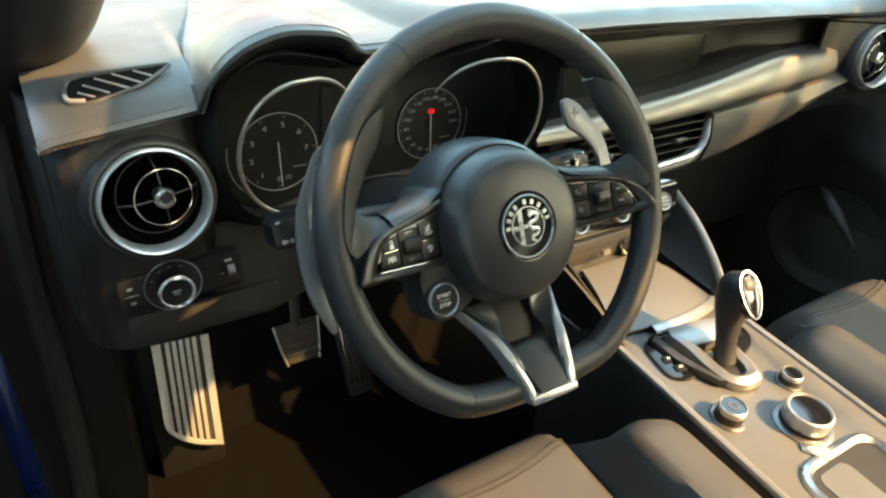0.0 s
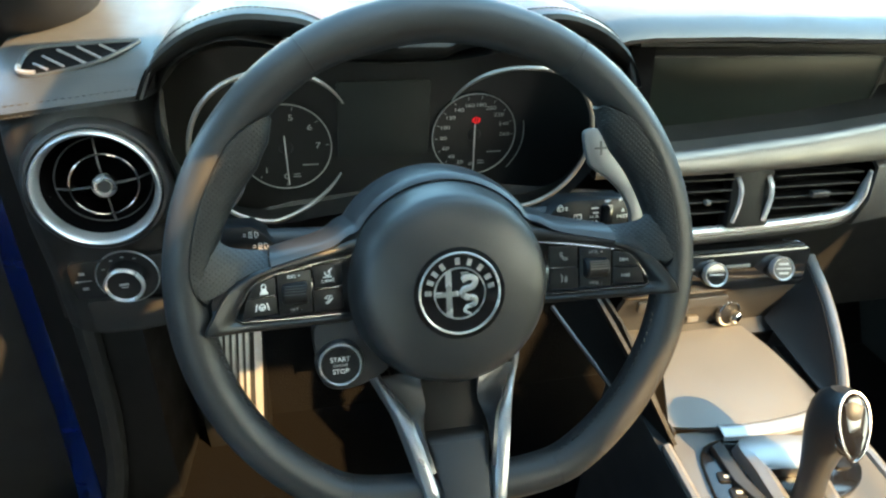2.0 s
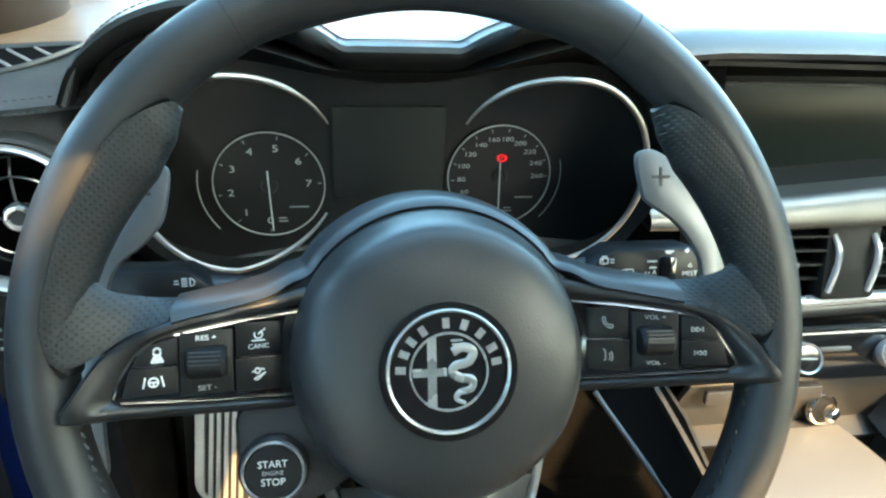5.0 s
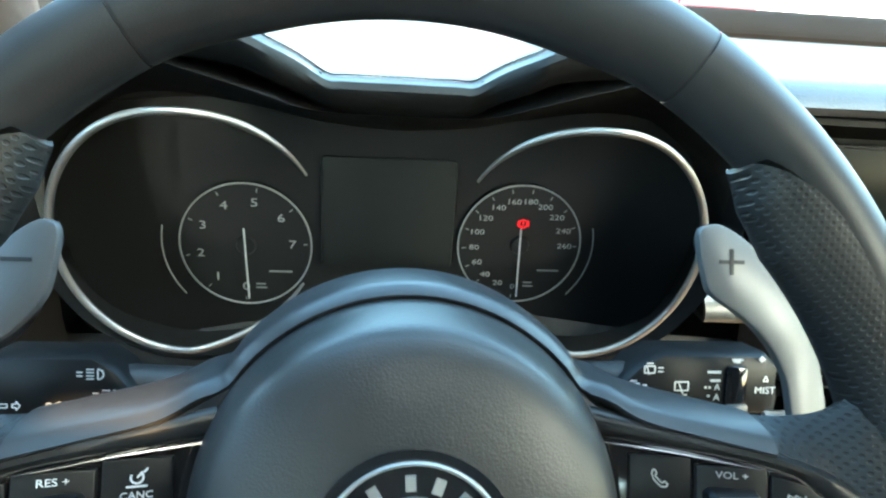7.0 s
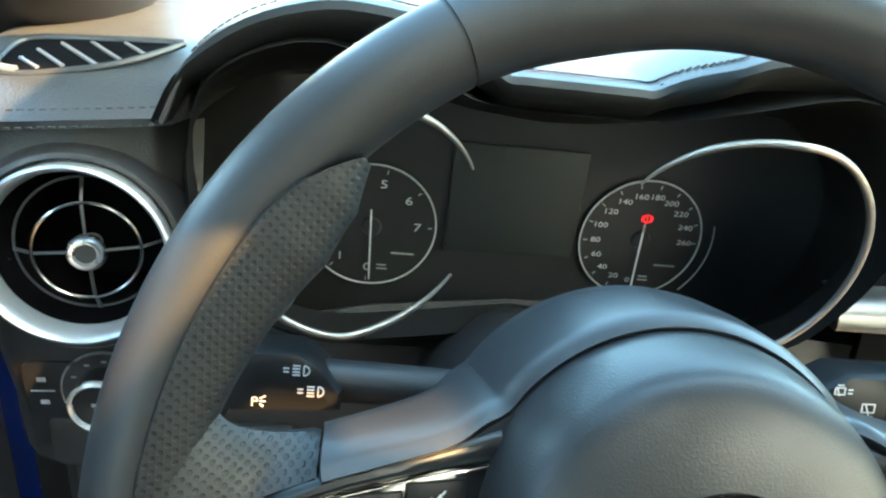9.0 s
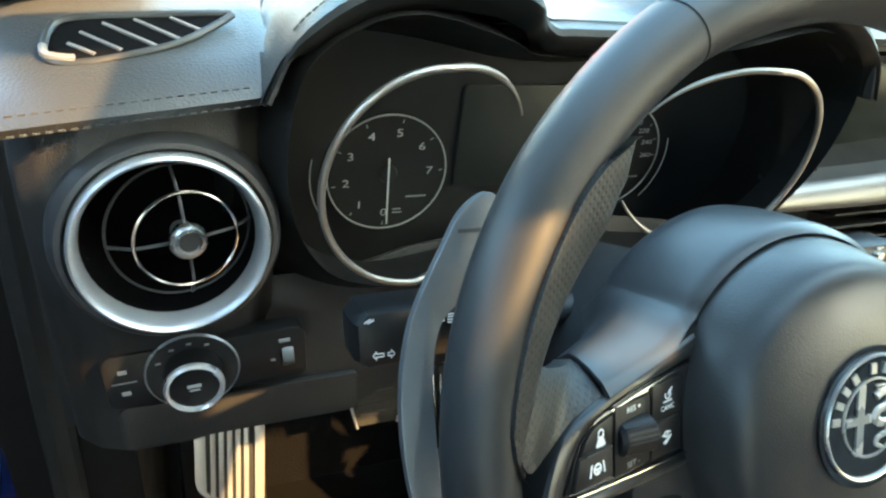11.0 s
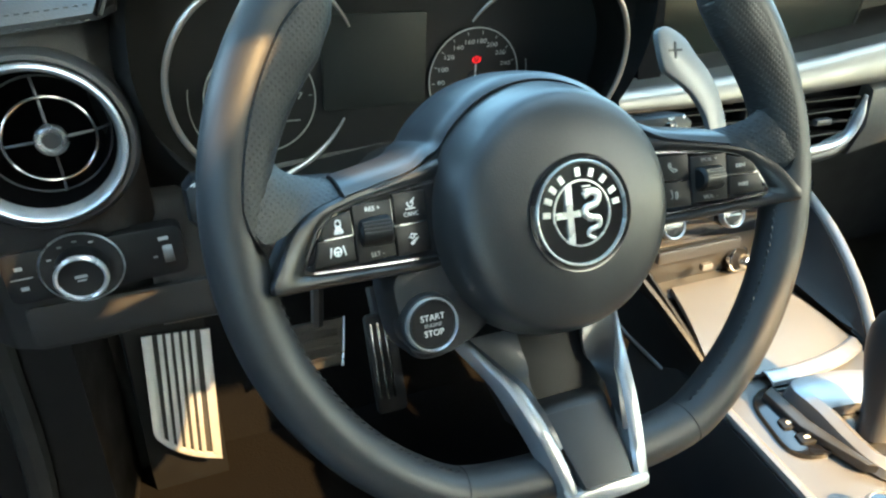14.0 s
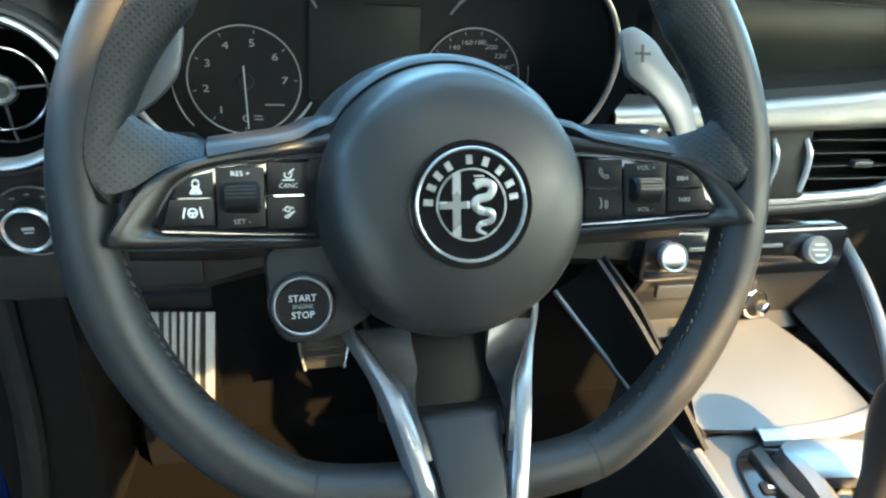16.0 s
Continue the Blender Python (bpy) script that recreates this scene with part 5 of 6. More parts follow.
# ---- steering column with paddles and stalks ----
def column():
    c = thing("steering_column", WHEEL, "dark steering column with shift paddles and two stalks", "steering column")
    body = [[(x * s, y * s + 0.0, z) for x, y in arc(0, 0.0, 0.062, 0.055, 0, 360, 28)[:-1]] for s, z in ((0.85, -0.065), (1.0, -0.08), (1.08, -0.14), (1.1, -0.25), (1.1, -0.33))]
    part("shroud", loft(body), BLACK, c, "black column cowl", True)
    up_shape = [(0.1228, 0.109), (0.1268, 0.1138), (0.1344, 0.1136), (0.1462, 0.1062), (0.1545, 0.0958), (0.165, 0.0838), (0.1725, 0.0705), (0.1772, 0.055), (0.179, 0.0365), (0.179, 0.0201), (0.1763, 0.0093), (0.171, 0.001), (0.1668, -0.0038), (0.162, -0.0044), (0.1572, -0.0024), (0.1575, 0.003), (0.16, 0.0081), (0.1622, 0.0165), (0.1634, 0.0255), (0.1622, 0.0447), (0.1598, 0.0537), (0.1534, 0.0643), (0.1431, 0.0747), (0.13, 0.0836), (0.126, 0.0899)]
    down_shape = [(0.1313, 0.1030), (0.1353, 0.1078), (0.1415, 0.1065), (0.1500, 0.0995), (0.1575, 0.0870), (0.1665, 0.0710), (0.1738, 0.0550), (0.1790, 0.0330), (0.1808, 0.0080), (0.1790, -0.0160), (0.1735, -0.0345), (0.1672, -0.0480), (0.1640, -0.0490), (0.1628, -0.0440), (0.1640, -0.0300), (0.1650, -0.0150), (0.1655, 0.0), (0.1655, 0.0180), (0.1640, 0.0380), (0.1600, 0.0530), (0.1530, 0.0605), (0.1458, 0.0660), (0.1370, 0.0760), (0.1335, 0.0850)]
    for sx, shape in ((-1, down_shape), (1, up_shape)):
        shift, drop, near = (0.0085, -0.006, 0.003) if sx < 0 else (0.0, 0.0, 0.0)
        pts = [(sx * p.x, p.y) for p in spline([(x, y, 0) for x, y in shape], 4, True)]
        pad = part("shift_paddle", plate(pts, -0.0745 + near, -0.0700 + near, bevel=0.0012, height=lambda x, y: 0.010 * smooth(y, 0.06, -0.05) ), PADDLE, c, "satin aluminium shift paddle", True)
        m = pose(sx * (0.137 + shift), 0.0985 + drop, -0.0698 + near)
        sign = [bar((-0.0055, 0), (0.0055, 0), 0.0016, 0.0006, m)] + ([bar((0, -0.0055), (0, 0.0055), 0.0016, 0.0006, m)] if sx > 0 else [])
        part("paddle_sign", join(*sign), BLACK, pad, "black cut-out sign", True)
        part("paddle_arm", tube([(sx * 0.168, -0.012, -0.076), (sx * 0.11, -0.016, -0.095), (sx * 0.05, -0.01, -0.11)], 0.006, 8), BLACK, c, "", True)
    for sx in (-1, 1):
        stalk(c, sx)


def stalk(c, sx):
    f = pose(0.145 if sx > 0 else -0.154, 0.112 if sx > 0 else 0.120, 1.094 if sx > 0 else 1.0845, 90 - 16, 0, 0)
    wide = 1.0 if sx > 0 else 0.84
    body = plate([(sx * x * wide, y) for x, y in ((-0.045, -0.012), (0.030, -0.0145), (0.036, -0.010), (0.037, 0.010), (0.030, 0.0165), (-0.022, 0.0165), (-0.034, 0.010), (-0.046, -0.002))], -0.026, 0.0, f, 0.0065)
    s = part("stalk", body, BUTTON, c, "black multifunction stalk with white symbols")
    part("stalk_arm", tube([f @ Vector((sx * -0.02, 0, -0.014)), f @ Vector((sx * -0.07, -0.004, -0.02)), f @ Vector((sx * -0.13, -0.01, -0.03))], 0.010, 10), BLACK, s, "")

    def mark(segs, w, x, y, z=0.0003, mat=WHITE):
        part("symbol", join(*[bar((a[0] * 0.82, a[1] * 0.82), (b[0] * 0.82, b[1] * 0.82), w * 0.85, 0.00025, f @ pose(x * wide, y, z)) for a, b in segs]), mat, s, "white symbol")
    if sx > 0:
        part("lettering", lettering("MIST", 0.0046, f @ pose(0.0285, -0.001, 0.0003), 1.1), WHITE, s, "white lettering")
        mark(poly_line([(-0.0015, 0), (0.0015, 0), (0, 0.003)], True), 0.0006, 0.0285, 0.0035)
        part("lettering", lettering("0", 0.0045, f @ pose(0.0045, -0.0095, 0.0003)), WHITE, s, "white lettering")
        part("lettering", lettering("A", 0.0045, f @ pose(0.0045, -0.0045, 0.0003)), WHITE, s, "white lettering")
        part("lettering", lettering("A", 0.0045, f @ pose(0.0045, 0.0005, 0.0003)), WHITE, s, "white lettering")
        mark([((0.0, 0.0045), (0.006, 0.0045)), ((-0.002, 0.0095), (0.006, 0.0095))], 0.0014, 0.001, 0.0)
        mark([((0.0, -0.0045), (0.0012, -0.0045)), ((-0.002, 0.0005), (-0.0008, 0.0005)), ((0.0004, 0.0005), (0.0016, 0.0005))], 0.0012, 0.0, 0.0)
        ringw = part("switch_ring", box((0.011, 0.022, 0.006), f @ pose(0.0135, 0.0, -0.001), 0.002), GLOSS_BLACK, s, "ribbed switch ring")
        part("switch_bar", box((0.0105, 0.004, 0.003), f @ pose(0.0138, -0.0092, 0.002), 0.001), SILVER, ringw, "pale blue-grey bar")
        mark(poly_line([(-0.004, 0.003), (0.004, 0.003), (0.004, -0.002), (-0.004, -0.002)], True) + [((-0.002, 0.003), (0.001, -0.004)), ((0.0012, -0.0045), (0.0035, -0.0045))], 0.0007, -0.013, 0.0005)
        mark(poly_line([(-0.003, 0.002), (0.003, 0.002), (0.003, -0.002), (-0.003, -0.002)], True) + [((-0.002, 0.002), (0, -0.003)), ((-0.002, 0.0035), (0.002, 0.0035)), ((0.005, 0.001), (0.008, 0.001)), ((0.005, -0.0012), (0.008, -0.0012))], 0.0008, -0.029, 0.0088)
        mark(poly_line([(-0.0035, 0.002), (0.0035, 0.002), (0.002, -0.002), (-0.002, -0.002)], True) + [((-0.001, 0.002), (0.001, -0.003)), ((-0.002, 0.0035), (0.002, 0.0035)), ((0.0055, 0.001), (0.008, 0.001)), ((0.0055, -0.0012), (0.008, -0.0012))], 0.0008, -0.0365, 0.0005)
        mark([((-0.003, 0), (0.004, 0)), ((-0.002, -0.001), (0.002, -0.0014))], 0.0012, 0.0135, 0.0138)
        mark([((0, 0.001), (0.002, -0.001))], 0.003, 0.025, 0.0142)
    else:
        mark(poly_line([(-0.003, 0), (-0.001, 0.0025), (-0.001, 0.001), (0.0035, 0.001), (0.0035, -0.001), (-0.001, -0.001), (-0.001, -0.0025)], True), 0.0006, -0.024, -0.006)
        mark(poly_line([(0.003, 0), (0.001, 0.0025), (0.001, 0.001), (-0.001, 0.001), (-0.001, -0.001), (0.001, -0.001), (0.001, -0.0025)], True), 0.0006, -0.017, -0.006)
        mark(poly_line([(-0.003, -0.003), (-0.003, 0.002), (-0.001, 0.002), (0.0, 0.0), (-0.003, 0.0)]) + [((0.001, 0.0015), (0.004, 0.0030)), ((0.001, 0), (0.004, 0)), ((0.001, -0.0015), (0.003, -0.003))], 0.0008, 0.002, -0.0065)
        for x, y in ((0.024, 0.0085), (0.032, -0.001)):
            mark(poly_line(arc(0.001, 0, 0.003, 0.0028, -90, 90, 8), True) + [((-0.005, v), (-0.001, v)) for v in (0.0026, 0.0009, -0.0009, -0.0026)] + [((-0.010, 0.001), (-0.007, 0.001)), ((-0.010, -0.001), (-0.007, -0.001))], 0.0007, x, y)
        mark([((-0.002, -0.001), (0.002, 0.001)), ((0.0, -0.0015), (0.004, 0.0005))], 0.0008, -0.030, 0.0125)


column()

# ---- centre console ----
def deck(y):
    """Height of the console's metal deck."""
    return 0.8125 + 0.10 * y


def console():
    c = thing("centre_console", pose(0.38, -0.1, 0.40), "centre console with a brushed aluminium deck", "console")
    xl, xr = 0.272, 0.487
    cor = [(xl + 0.004, 0.095), (xl, 0.05), (xl, -0.55), (xr, -0.55), (xr, 0.05), (xr - 0.004, 0.095)]
    part("deck", plate(cor, -0.012, 0.0, bevel=0.004, height=lambda x, y: deck(y)), SILVER, c, "brushed aluminium deck")
    for sx, x in ((-1, xl), (1, xr)):
        rows = []
        for y in (0.20, 0.10, 0.0, -0.2, -0.55):
            z = deck(y) - 0.002
            rows.append([(x - sx * 0.004, y, z), (x + sx * 0.010, y, z - 0.004), (x + sx * 0.016, y, z - 0.02), (x + sx * 0.020, y, z - 0.12), (x + sx * 0.02, y, 0.40)])
        part("side", slab(rows, 0.006), BLACK, c, "black padded console side")
        part("edge_trim", tube([(x + sx * 0.004, y, deck(y) - 0.001) for y in (0.08, 0.0, -0.2, -0.5)], 0.0058, 8), WING, c, "satin silver edge trim")
    # sloping tray lid in front
    rows = []
    for i in range(9):
        s = i / 8
        y = 0.090 + 0.135 * s
        z = deck(0.09) + 0.005 + 0.022 * s + 0.006 * math.sin(math.pi * s)
        a, b = 0.280 + 0.045 * s, 0.480 - 0.035 * s
        rows.append([(a + (b - a) * k / 8, y - 0.018 * (1 - ((k - 4) / 4) ** 2) * (1 - s) + 0.010 * (1 - s), z + 0.006 * (1 - ((k - 4) / 4) ** 2) * (1 - s)) for k in range(9)])
    lid = part("tray_lid", slab(rows, 0.006), SILVER, c, "brushed aluminium tray lid")
    lip = [Vector(p) + Vector((0, -0.002, 0.002)) for p in rows[0]]
    part("lid_lip", slab([[p + Vector((0, 0.004, -0.001)), p + Vector((0, 0.001, 0.0015)), p + Vector((0, -0.004, 0.0015)), p + Vector((0, -0.012, -0.002)), p + Vector((0, -0.014, -0.006))] for p in spline(lip[2:], 4)], 0.002), PRONG, lid, "bright raised lid edge")
    # wings rising to the stack
    for sx in (-1, 1):
        cx = 0.381
        top, low = Vector((cx + sx * 0.154, 0.250, 0.930)), Vector((cx + sx * 0.106, 0.075, 0.828))
        p = spline([top, top.lerp(low, 0.35) + Vector((sx * 0.004, 0, 0.012)), top.lerp(low, 0.7) + Vector((sx * 0.004, 0, 0.012)), low], 6)
        if sx > 0:
            part("wing_strip", tube(p, 0.0058, 10, flat=0.7), WING, c, "slim satin silver strip")
        q = [Vector((cx + sx * lerp([(0, 0.100), (1, 0.070)], i / 18), lerp([(0, 0.090), (1, 0.235)], 1 - i / 18), lerp([(0, 0.812), (1, 0.84)], 1 - i / 18))) for i in range(19)]
        part("wing_panel", slab([[a + Vector((-sx * 0.003, 0.002, -0.003)), (a + b) / 2 + Vector((sx * 0.012, 0, 0)), Vector((cx + sx * 0.102, 0.09 + 0.14 * (1 - i / 18), deck(0.09) + 0.008 + 0.02 * (1 - i / 18)))] for i, (a, b) in enumerate(zip(p, q))], 0.004), BLACK, c, "dark wing panel")
        if sx > 0:
            part("outer_panel", slab([[a + Vector((0.003, 0.002, -0.002)), a + Vector((0.010, 0.01, -0.03)), Vector((a.x + 0.010, a.y + 0.03, 0.42))] for a in p], 0.004), BLACK, c, "black outer panel")
    # bright line low on the driver's side of the console
    part("side_strip", tube(spline([(0.202, 0.272, 0.871), (0.2368, 0.197, 0.8334), (0.2601, 0.147, 0.8082), (0.2833, 0.097, 0.7829), (0.297, 0.067, 0.768)], 5), 0.0030, 8), WING, c, "slim satin silver strip")
    part("side_cheek", slab([[(0.203, 0.277, 0.867), (0.222, 0.262, 0.895), (0.236, 0.252, 0.930)], [(0.238, 0.202, 0.829), (0.244, 0.196, 0.868), (0.252, 0.188, 0.905)], [(0.2615, 0.152, 0.804), (0.262, 0.142, 0.835), (0.264, 0.132, 0.868)], [(0.2847, 0.102, 0.779), (0.280, 0.094, 0.800), (0.276, 0.086, 0.826)]], 0.004), PANEL_BLACK, c, "dark cheek above the strip")
    # cup holder bezel
    m = pose(0.378, -0.235, deck(-0.235), 5.7)
    oval = rounded(0.155, 0.150, 0.035)
    inn = inset(oval, 0.013)
    ring = loft([[Vector((*p, 0)) for p in oval], [Vector((*p, 0.005)) for p in inset(oval, 0.002)], [Vector((*p, 0.007)) for p in inset(oval, 0.007)], [Vector((*p, 0.002)) for p in inn], [Vector((*p, -0.002)) for p in inn], [Vector((*p, 0)) for p in oval]], True, False)
    ring.transform(m)
    cup = part("cup_holder_bezel", ring, ALU, c, "bright aluminium cup holder bezel")
    well = plate(inn, 0.0004, 0.0012, m)
    part("cup_well", well, BLACK, cup, "dark cup holder well")
    part("well_mat", plate(rounded(0.055, 0.085, 0.012, -0.025, 0.012), 0.0012, 0.0022, m), SILVER, cup, "pale divider in the cup holder")


def selector():
    g = thing("gear_selector", pose(0.375, 0.0, 0.82), "black leather gear selector with a chrome trimmed knob", "gear lever")
    m = pose(0.375, 0.008, deck(0.008) + 0.001, 5.7, 0, -9)
    base = [(-0.080, 0.050), (-0.088, 0.010), (-0.082, -0.018), (-0.045, -0.024), (0.045, -0.010), (0.080, 0.015), (0.078, 0.045), (0.030, 0.062), (-0.03, 0.064)]
    part("base_panel", plate([(p.x, p.y) for p in spline([(x, y, 0) for x, y in base], 4, True)], -0.006, 0.006, m, 0.002), GLOSS_BLACK, g, "gloss black base panel")
    frame_o = [(-0.045, 0.050), (-0.044, 0.010), (-0.020, -0.055), (0.022, -0.062), (0.036, -0.040), (0.030, 0.012), (0.042, 0.049)]
    frame_i = [(-0.026, 0.012), (-0.026, 0.008), (-0.010, -0.040), (0.012, -0.044), (0.019, -0.030), (0.016, 0.008), (0.016, 0.012)]
    o = [Vector((p.x, p.y)) for p in spline([(x, y, 0) for x, y in frame_o], 5, True)]
    i = [Vector((p.x, p.y)) for p in spline([(x, y, 0) for x, y in frame_i], 5, True)]
    h = lambda p: 0.012 + 0.010 * smooth(p.y, -0.05, 0.03)
    collar = loft([[Vector((*p, 0.002)) for p in o], [Vector((*(p * 0.97), h(p))) for p in o], [Vector((*(a * 0.45 + b * 0.55), h(a) + 0.005)) for a, b in zip(o, i)], [Vector((*b, h(b))) for b in i], [Vector((*b, 0.004)) for b in i]], True, False)
    collar.transform(m)
    part("collar", collar, PRONG, g, "polished aluminium collar")
    part("collar_side", plate([(-0.062, 0.052), (-0.052, 0.008), (-0.024, -0.050), (-0.034, -0.046), (-0.066, 0.004), (-0.074, 0.046)], 0.004, 0.014, m, 0.002), SATIN_DARK, g, "satin dark collar side")
    part("boot", plate(i, 0.003, 0.006, m), BLACK, g, "black leather boot")
    for dy, s in ((0.012, 0), (-0.006, 1)):
        b = part("button", plate(rounded(0.018, 0.012, 0.003, -0.070 + 0.006 * s, dy), 0.005, 0.009, m, 0.001), BUTTON, g, "small black button")
        part("mark", bar((-0.073 + 0.006 * s, dy), (-0.067 + 0.006 * s, dy), 0.003, 0.0003, m, 0.0095), WHITE, b, "white symbol")
    part("button", plate(rounded(0.016, 0.016, 0.003, 0.062, 0.028), 0.005, 0.009, m, 0.001), BUTTON, g, "small black button")
    # lever and knob
    a, b = Vector((0.372, -0.010, 0.822)), Vector((0.388, 0.026, 0.935))
    ax = (b - a).normalized()
    side = ax.cross(Vector((0, 1, 0))).normalized()
    dep = side.cross(ax)
    prof = [(0.0, 0.0150, 0.013), (0.12, 0.0135, 0.012), (0.30, 0.0128, 0.0130), (0.45, 0.0150, 0.0165), (0.60, 0.0185, 0.0215), (0.74, 0.0210, 0.0245), (0.86, 0.0215, 0.0240), (0.95, 0.0185, 0.0195), (1.0, 0.012, 0.012)]
    rings = []
    for s, rw, rd in prof:
        cen = a + (b - a) * s * 1.04 - dep * 0.010 * smooth(s, 0.3, 1.0)
        rings.append([cen + side * rw * math.copysign(abs(math.cos(t)) ** 0.8, math.cos(t)) + dep * rd * math.copysign(abs(math.sin(t)) ** 0.8, math.sin(t)) for t in np.linspace(0, 2 * math.pi, 28, endpoint=False)])
    k = part("knob", loft(rings), LEATHER, g, "black leather knob")
    face_n = (dep * -1 + ax * 0.45 + side * 0.30).normalized()
    up_f = (ax - face_n * ax.dot(face_n)).normalized()
    fm = Matrix.Identity(4)
    fm.col[0][:3], fm.col[1][:3], fm.col[2][:3] = up_f.cross(face_n), up_f, face_n
    fm.translation = a + (b - a) * 0.79 - dep * 0.009 + face_n * 0.0255
    oval = [((0.0125 + 0.0025 * math.sin(t)) * math.cos(t), 0.029 * math.sin(t) - 0.004) for t in np.linspace(0, 2 * math.pi, 32, endpoint=False)]
    part("knob_face", plate(oval, -0.016, 0.001, fm, 0.002), GLOSS_BLACK, k, "gloss black inlay")
    trim = [Vector((x * 1.12, (y + 0.004) * 1.06 - 0.004, 0.0)) for x, y in oval]
    part("knob_trim", tube([fm @ p for p in trim], 0.0014, 8, True), DARK_CHROME, k, "chrome trim")


def knob(name, x, y, r, h, label):
    m = pose(x, y, deck(y), 5.7)
    k = thing(name, m, label, "control knob", "", "console knobs")
    part("seat_ring", lathe([(r * 1.30, 0.0), (r * 1.30, 0.0015), (r * 1.2, 0.003), (r * 1.02, 0.003), (r, 0.001)], seg=40), STRIP, k, "aluminium seat ring", True)
    part("body", lathe([(r, 0.0), (r * 0.98, h * 0.7), (r * 0.95, h * 0.85), (0, h * 0.85)], seg=40), BLACK, k, "black knurled body", True)
    part("cap_ring", lathe([(r * 0.99, h * (0.65 if r < 0.02 else 0.30)), (r * 1.02, h * 0.8), (r * 0.98, h), (r * 0.90, h * 1.04), (r * 0.84, h * 0.97), (r * 0.84, h * 0.85)], seg=40), VENT_RING, k, "aluminium cap ring", True)
    part("cap", lathe([(r * 0.86, h * 0.86), (r * 0.86, h * 0.96), (r * 0.2, h * 0.98), (0, h * 0.98)], seg=40), GLOSS_BLACK, k, "dark glossy cap", True)
    return k


def controls():
    k = knob("drive_mode_knob", 0.305, -0.072, 0.0175, 0.022, "round drive mode knob with aluminium ring")
    part("cap_mark", lathe([(0.0045, 0.0216), (0.006, 0.0216), (0.006, 0.0222), (0.0045, 0.0222), (0.0045, 0.0216)]), SILVER, k, "silver ring mark", True)
    k = knob("volume_knob", 0.436, -0.068, 0.0140, 0.017, "small round volume knob with aluminium ring")
    k = knob("menu_knob", 0.387, -0.122, 0.0285, 0.026, "large rotary menu knob with a glossy dark cap")
    part("menu_key", plate([(-0.041, -0.028), (-0.030, -0.042), (-0.008, -0.040), (-0.012, -0.032), (-0.026, -0.024), (-0.034, -0.018)], 0.0, 0.0035, bevel=0.001), ALU, k, "aluminium menu key", True)
    part("menu_key", plate([(0.024, 0.028), (0.034, 0.016), (0.048, 0.020), (0.040, 0.034)], 0.0, 0.0035, bevel=0.001), ALU, k, "aluminium menu key", True)


console()
selector()
controls()


# ---- footwell ----
def footrest():
    f = thing("footrest", pose(-0.22, 0.50, 0.40), "ribbed aluminium footrest on a black plastic wedge", "footrest")
    m = Matrix.Translation((-0.222, 0.535, 0.575)) @ Matrix.Rotation(radians(72), 4, "X") @ Matrix.Rotation(radians(-4), 4, "Z")
    # flat plate with long slots and a curved foot
    H, rim = 0.205, 0.0095
    curve = spline([(-0.0440, -0.038, 0), (-0.0415, -0.049, 0), (-0.0345, -0.0595, 0), (-0.019, -0.0745, 0), (0.011, -0.0915, 0), (0.046, -0.1025, 0)], 5)
    foot = [(p.x, p.y) for p in curve]
    outline = [(0.044, H / 2), (-0.046, H / 2)] + foot
    part("backing", plate(outline, -0.008, -0.0035, m), RUBBER, f, "black rubber between the ribs")
    low = lambda x: lerp(foot, x)
    part("lower_band", plate(foot + [(x * 0.96 - 0.0005, y + rim) for x, y in foot[::-1]], -0.004, 0.0, m, 0.0008), FOOT_METAL, f, "satin aluminium lower edge")
    part("side_band", plate([(-0.046, H / 2), (-0.0440, -0.038), (-0.0415, -0.045), (-0.0300, -0.055), (-0.0325, H / 2)], -0.004, 0.0, m, 0.0008), FOOT_METAL, f, "satin aluminium side")
    part("side_band", plate([(0.031, H / 2), (0.0330, -0.093), (0.0455, -0.0985), (0.044, H / 2)], -0.004, 0.0, m, 0.0008), FOOT_METAL, f, "satin aluminium side")
    for i in range(5):
        x = -0.0215 + i * 0.0107
        part("rib", plate([(x - 0.0031, low(x) + rim - 0.001), (x + 0.0031, low(x + 0.003) + rim - 0.001), (x + 0.0022, H / 2), (x - 0.0040, H / 2)], -0.004, 0.0, m, 0.0008), FOOT_METAL, f)
    wedge = loft([[(x, 0.62, 0.40), (x, 0.61, 0.70), (x, 0.588, 0.69), (x, 0.530, 0.475), (x, 0.545, 0.40)] for x in (-0.283, -0.176)])
    part("wedge", wedge, SLAT, f, "dark plastic wedge")


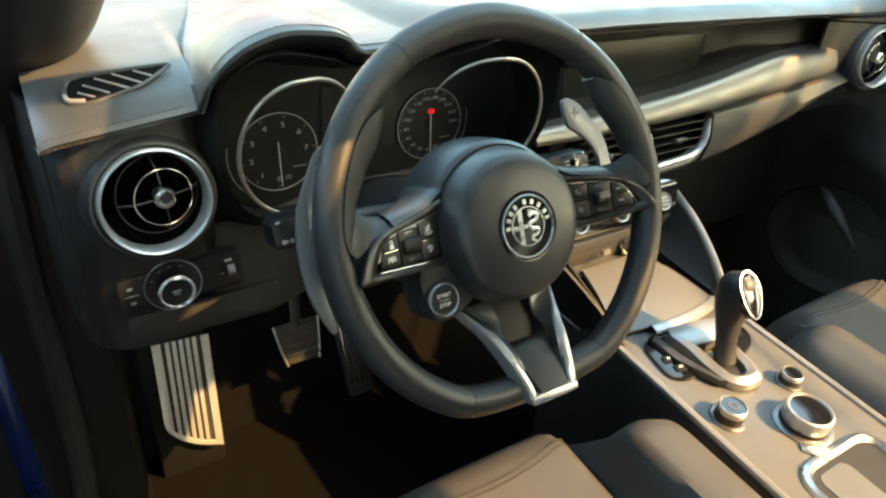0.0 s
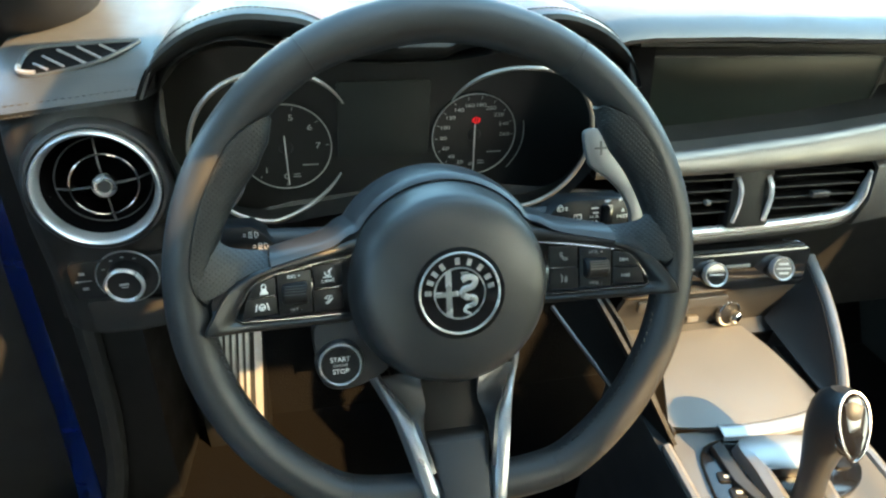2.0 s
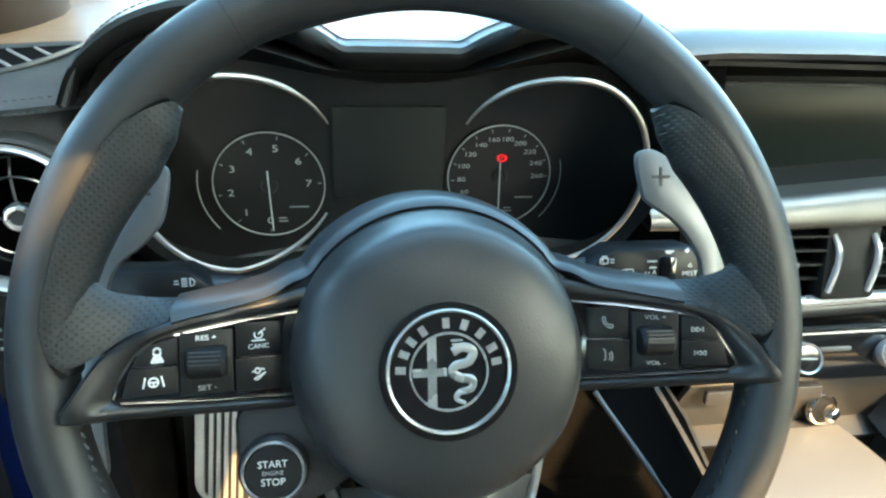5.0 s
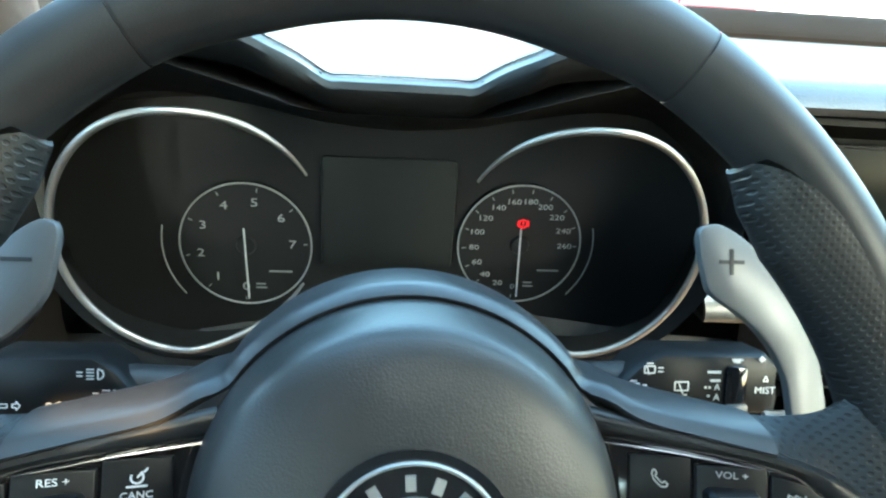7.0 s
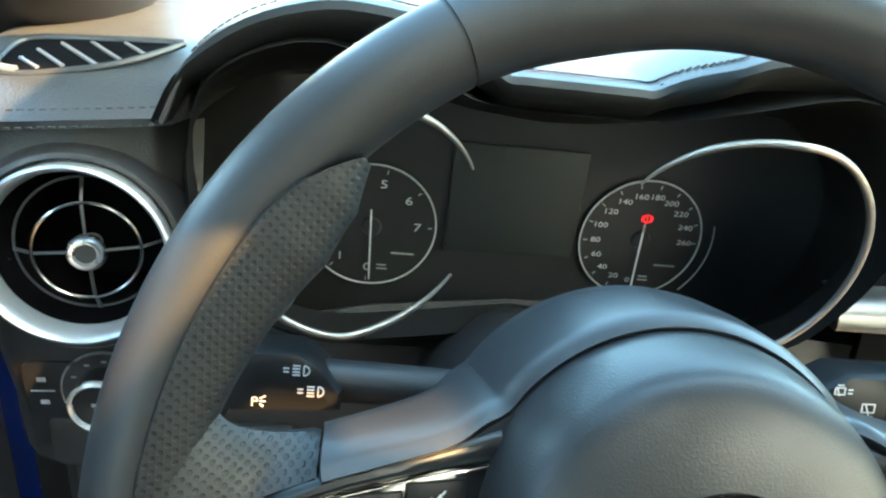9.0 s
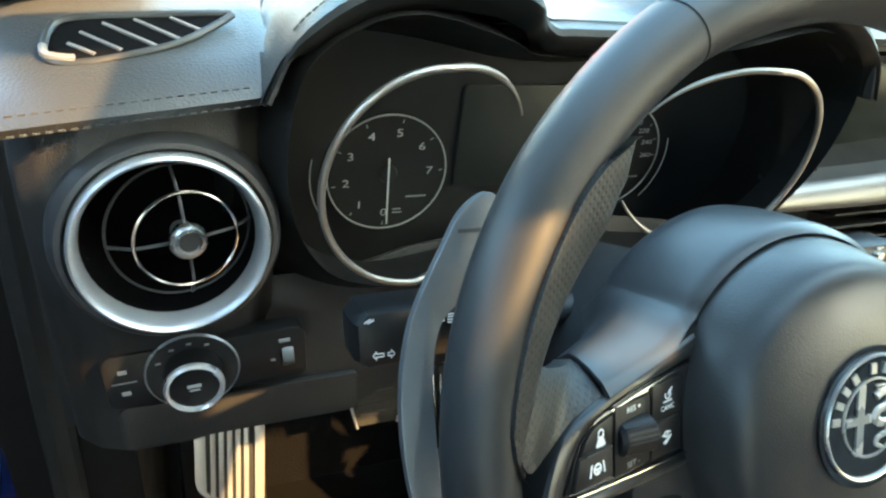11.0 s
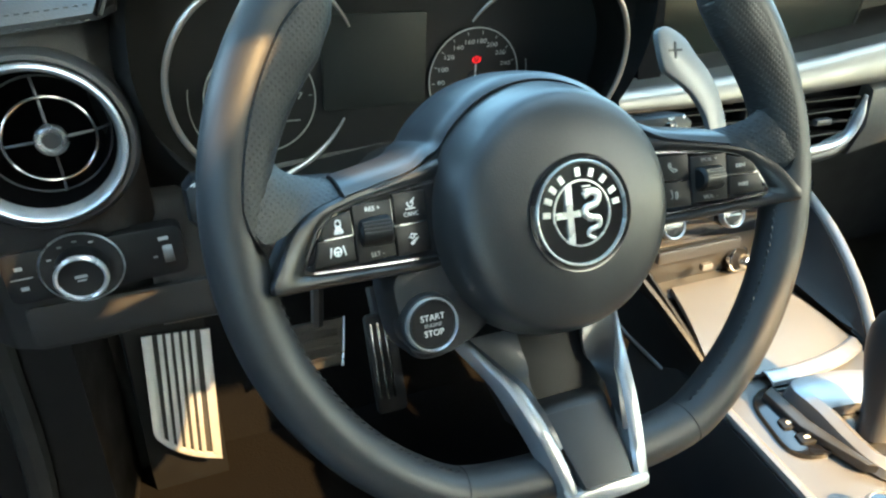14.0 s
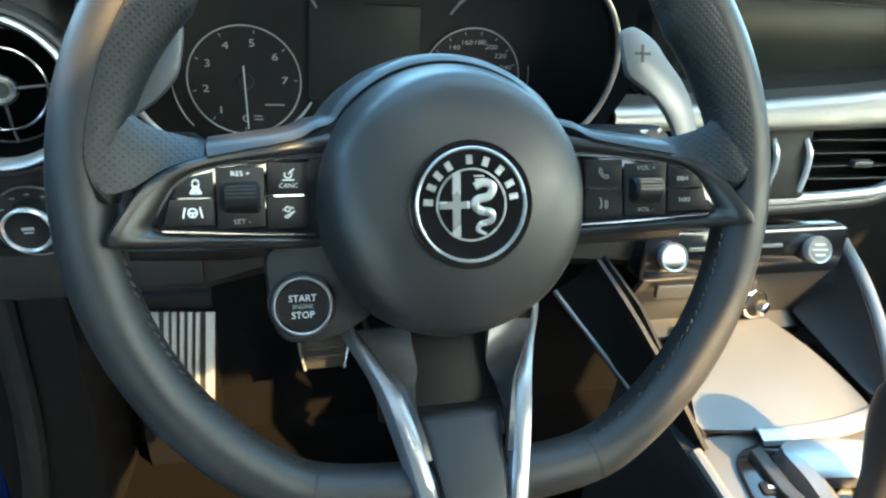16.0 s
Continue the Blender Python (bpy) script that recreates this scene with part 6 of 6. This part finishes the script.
def pedals():
    b = thing("brake_pedal", pose(-0.01, 0.62, 0.6), "black rubber brake pedal with aluminium edges", "pedal")
    m = Matrix.Translation((-0.014, 0.56, 0.60)) @ Matrix.Rotation(radians(58), 4, "X")
    part("pad", plate([(-0.042, 0.038), (-0.034, -0.036), (0.030, -0.036), (0.042, 0.038)], -0.012, 0.0, m, 0.003), RUBBER, b, "black rubber pad")
    for y in (-0.02, -0.005, 0.010, 0.025):
        part("rib", box((0.056, 0.006, 0.006), m @ pose(0, y, 0.001), 0.001), BLACK, b)
    for sx in (-1, 1):
        part("edge", tube([m @ Vector((sx * 0.043 - 0.0, 0.038, 0.001)), m @ Vector((sx * 0.036 - 0.002, -0.010, 0.002)), m @ Vector((sx * 0.030 - 0.002, -0.038, 0.001))], 0.0022, 8), ALU, b, "aluminium edge")
    part("arm", tube([m @ Vector((0, 0.02, -0.01)), (0.0, 0.62, 0.75), (0.0, 0.62, 0.92)], 0.010, 8), BLACK, b, "black steel arm")
    a = thing("accelerator_pedal", pose(0.10, 0.60, 0.42), "narrow black accelerator pedal with metal ribs", "pedal")
    m = Matrix.Translation((0.098, 0.57, 0.525)) @ Matrix.Rotation(radians(60), 4, "X")
    part("pad", plate(rounded(0.052, 0.17, 0.008), -0.012, 0.0, m, 0.003), RUBBER, a, "black rubber pad")
    for x in (-0.018, -0.006, 0.006):
        part("rib", box((0.004, 0.13, 0.004), m @ pose(x, 0.005, 0.001), 0.001), DARK_CHROME, a)
    part("arm", tube([m @ Vector((0, 0.05, -0.01)), (0.10, 0.66, 0.62)], 0.010, 8), BLACK, a)


footrest()
pedals()


# ---- seats ----
def seat(x0, label, y0, sport):
    s = thing("car_seat", pose(x0, -0.35, 0.40), label, "car seat", "", "front seats")
    def cushion(u, v):
        x = (u - 0.5) * 0.52
        ax = abs(x)
        y = y0 - 0.58 * v
        front = 1 - (1 - min(1, v / 0.14)) ** 2.2
        bol = sport * smooth(ax, 0.120, 0.156)
        dome = ((ax - 0.178) / 0.062) ** 2
        rise = 1 - (1 - min(1, max(0, v - 0.03) / 0.16)) ** 2.2
        edge = max(0, (ax - 0.212) / 0.048) ** 2
        z = 0.690 + (1 - bol) * (0.110 * front - 0.050 * v) + bol * (0.176 * rise - 0.03 * v - 0.02 - 0.024 * min(1.6, dome)) - 0.060 * edge - 0.020 * sport * math.exp(-((ax - 0.123) / 0.010) ** 2)
        return (x0 + x, y - 0.018 * bol * (1 - v) - 0.028 * min(1.6, dome) * bol * (1 - v) ** 2 - 0.030 * smooth(ax, 0.10, 0.16) * (1 - v) ** 3 + 0.012 * (1 - (x / 0.26) ** 2) * (1 - v), z)
    part("cushion", slab(grid(cushion, 64, 30), 0.03), SEAT, s, "dark leather cushion with side bolsters")
    part("piping", tube([Vector(cushion(u, 0.10 + 0.05 * (1 - ((u - 0.5) / 0.28) ** 2))) + Vector((0, 0, 0.0004)) for u in np.linspace(0.27, 0.73, 26)], 0.0016, 6), BLACK, s, "sewn seam")
    part("piping", tube([Vector(cushion(u, 0.112 + 0.05 * (1 - ((u - 0.5) / 0.28) ** 2))) + Vector((0, 0, 0.0002)) for u in np.linspace(0.27, 0.73, 26)], 0.0012, 6), BLACK, s, "sewn seam")
    part("base", box((0.40, 0.46, 0.16), pose(x0, y0 - 0.30, 0.49), 0.02), BLACK, s, "black seat base")

    def back(u, v):
        x = (u - 0.5) * (0.50 - 0.14 * v)
        bol = smooth(abs(u - 0.5), 0.28, 0.46)
        return (x0 + x, y0 - 0.64 - 0.26 * v + 0.05 * bol * (1 - v), 0.62 + 0.60 * v)
    part("backrest", slab(grid(back, 14, 14), 0.09), SEAT, s, "dark leather backrest")


seat(0.0, "dark leather driver's seat with a raised side bolster", 0.075, 1.0)
seat(0.745, "dark leather passenger seat lit by the sun", 0.085, 0.75)
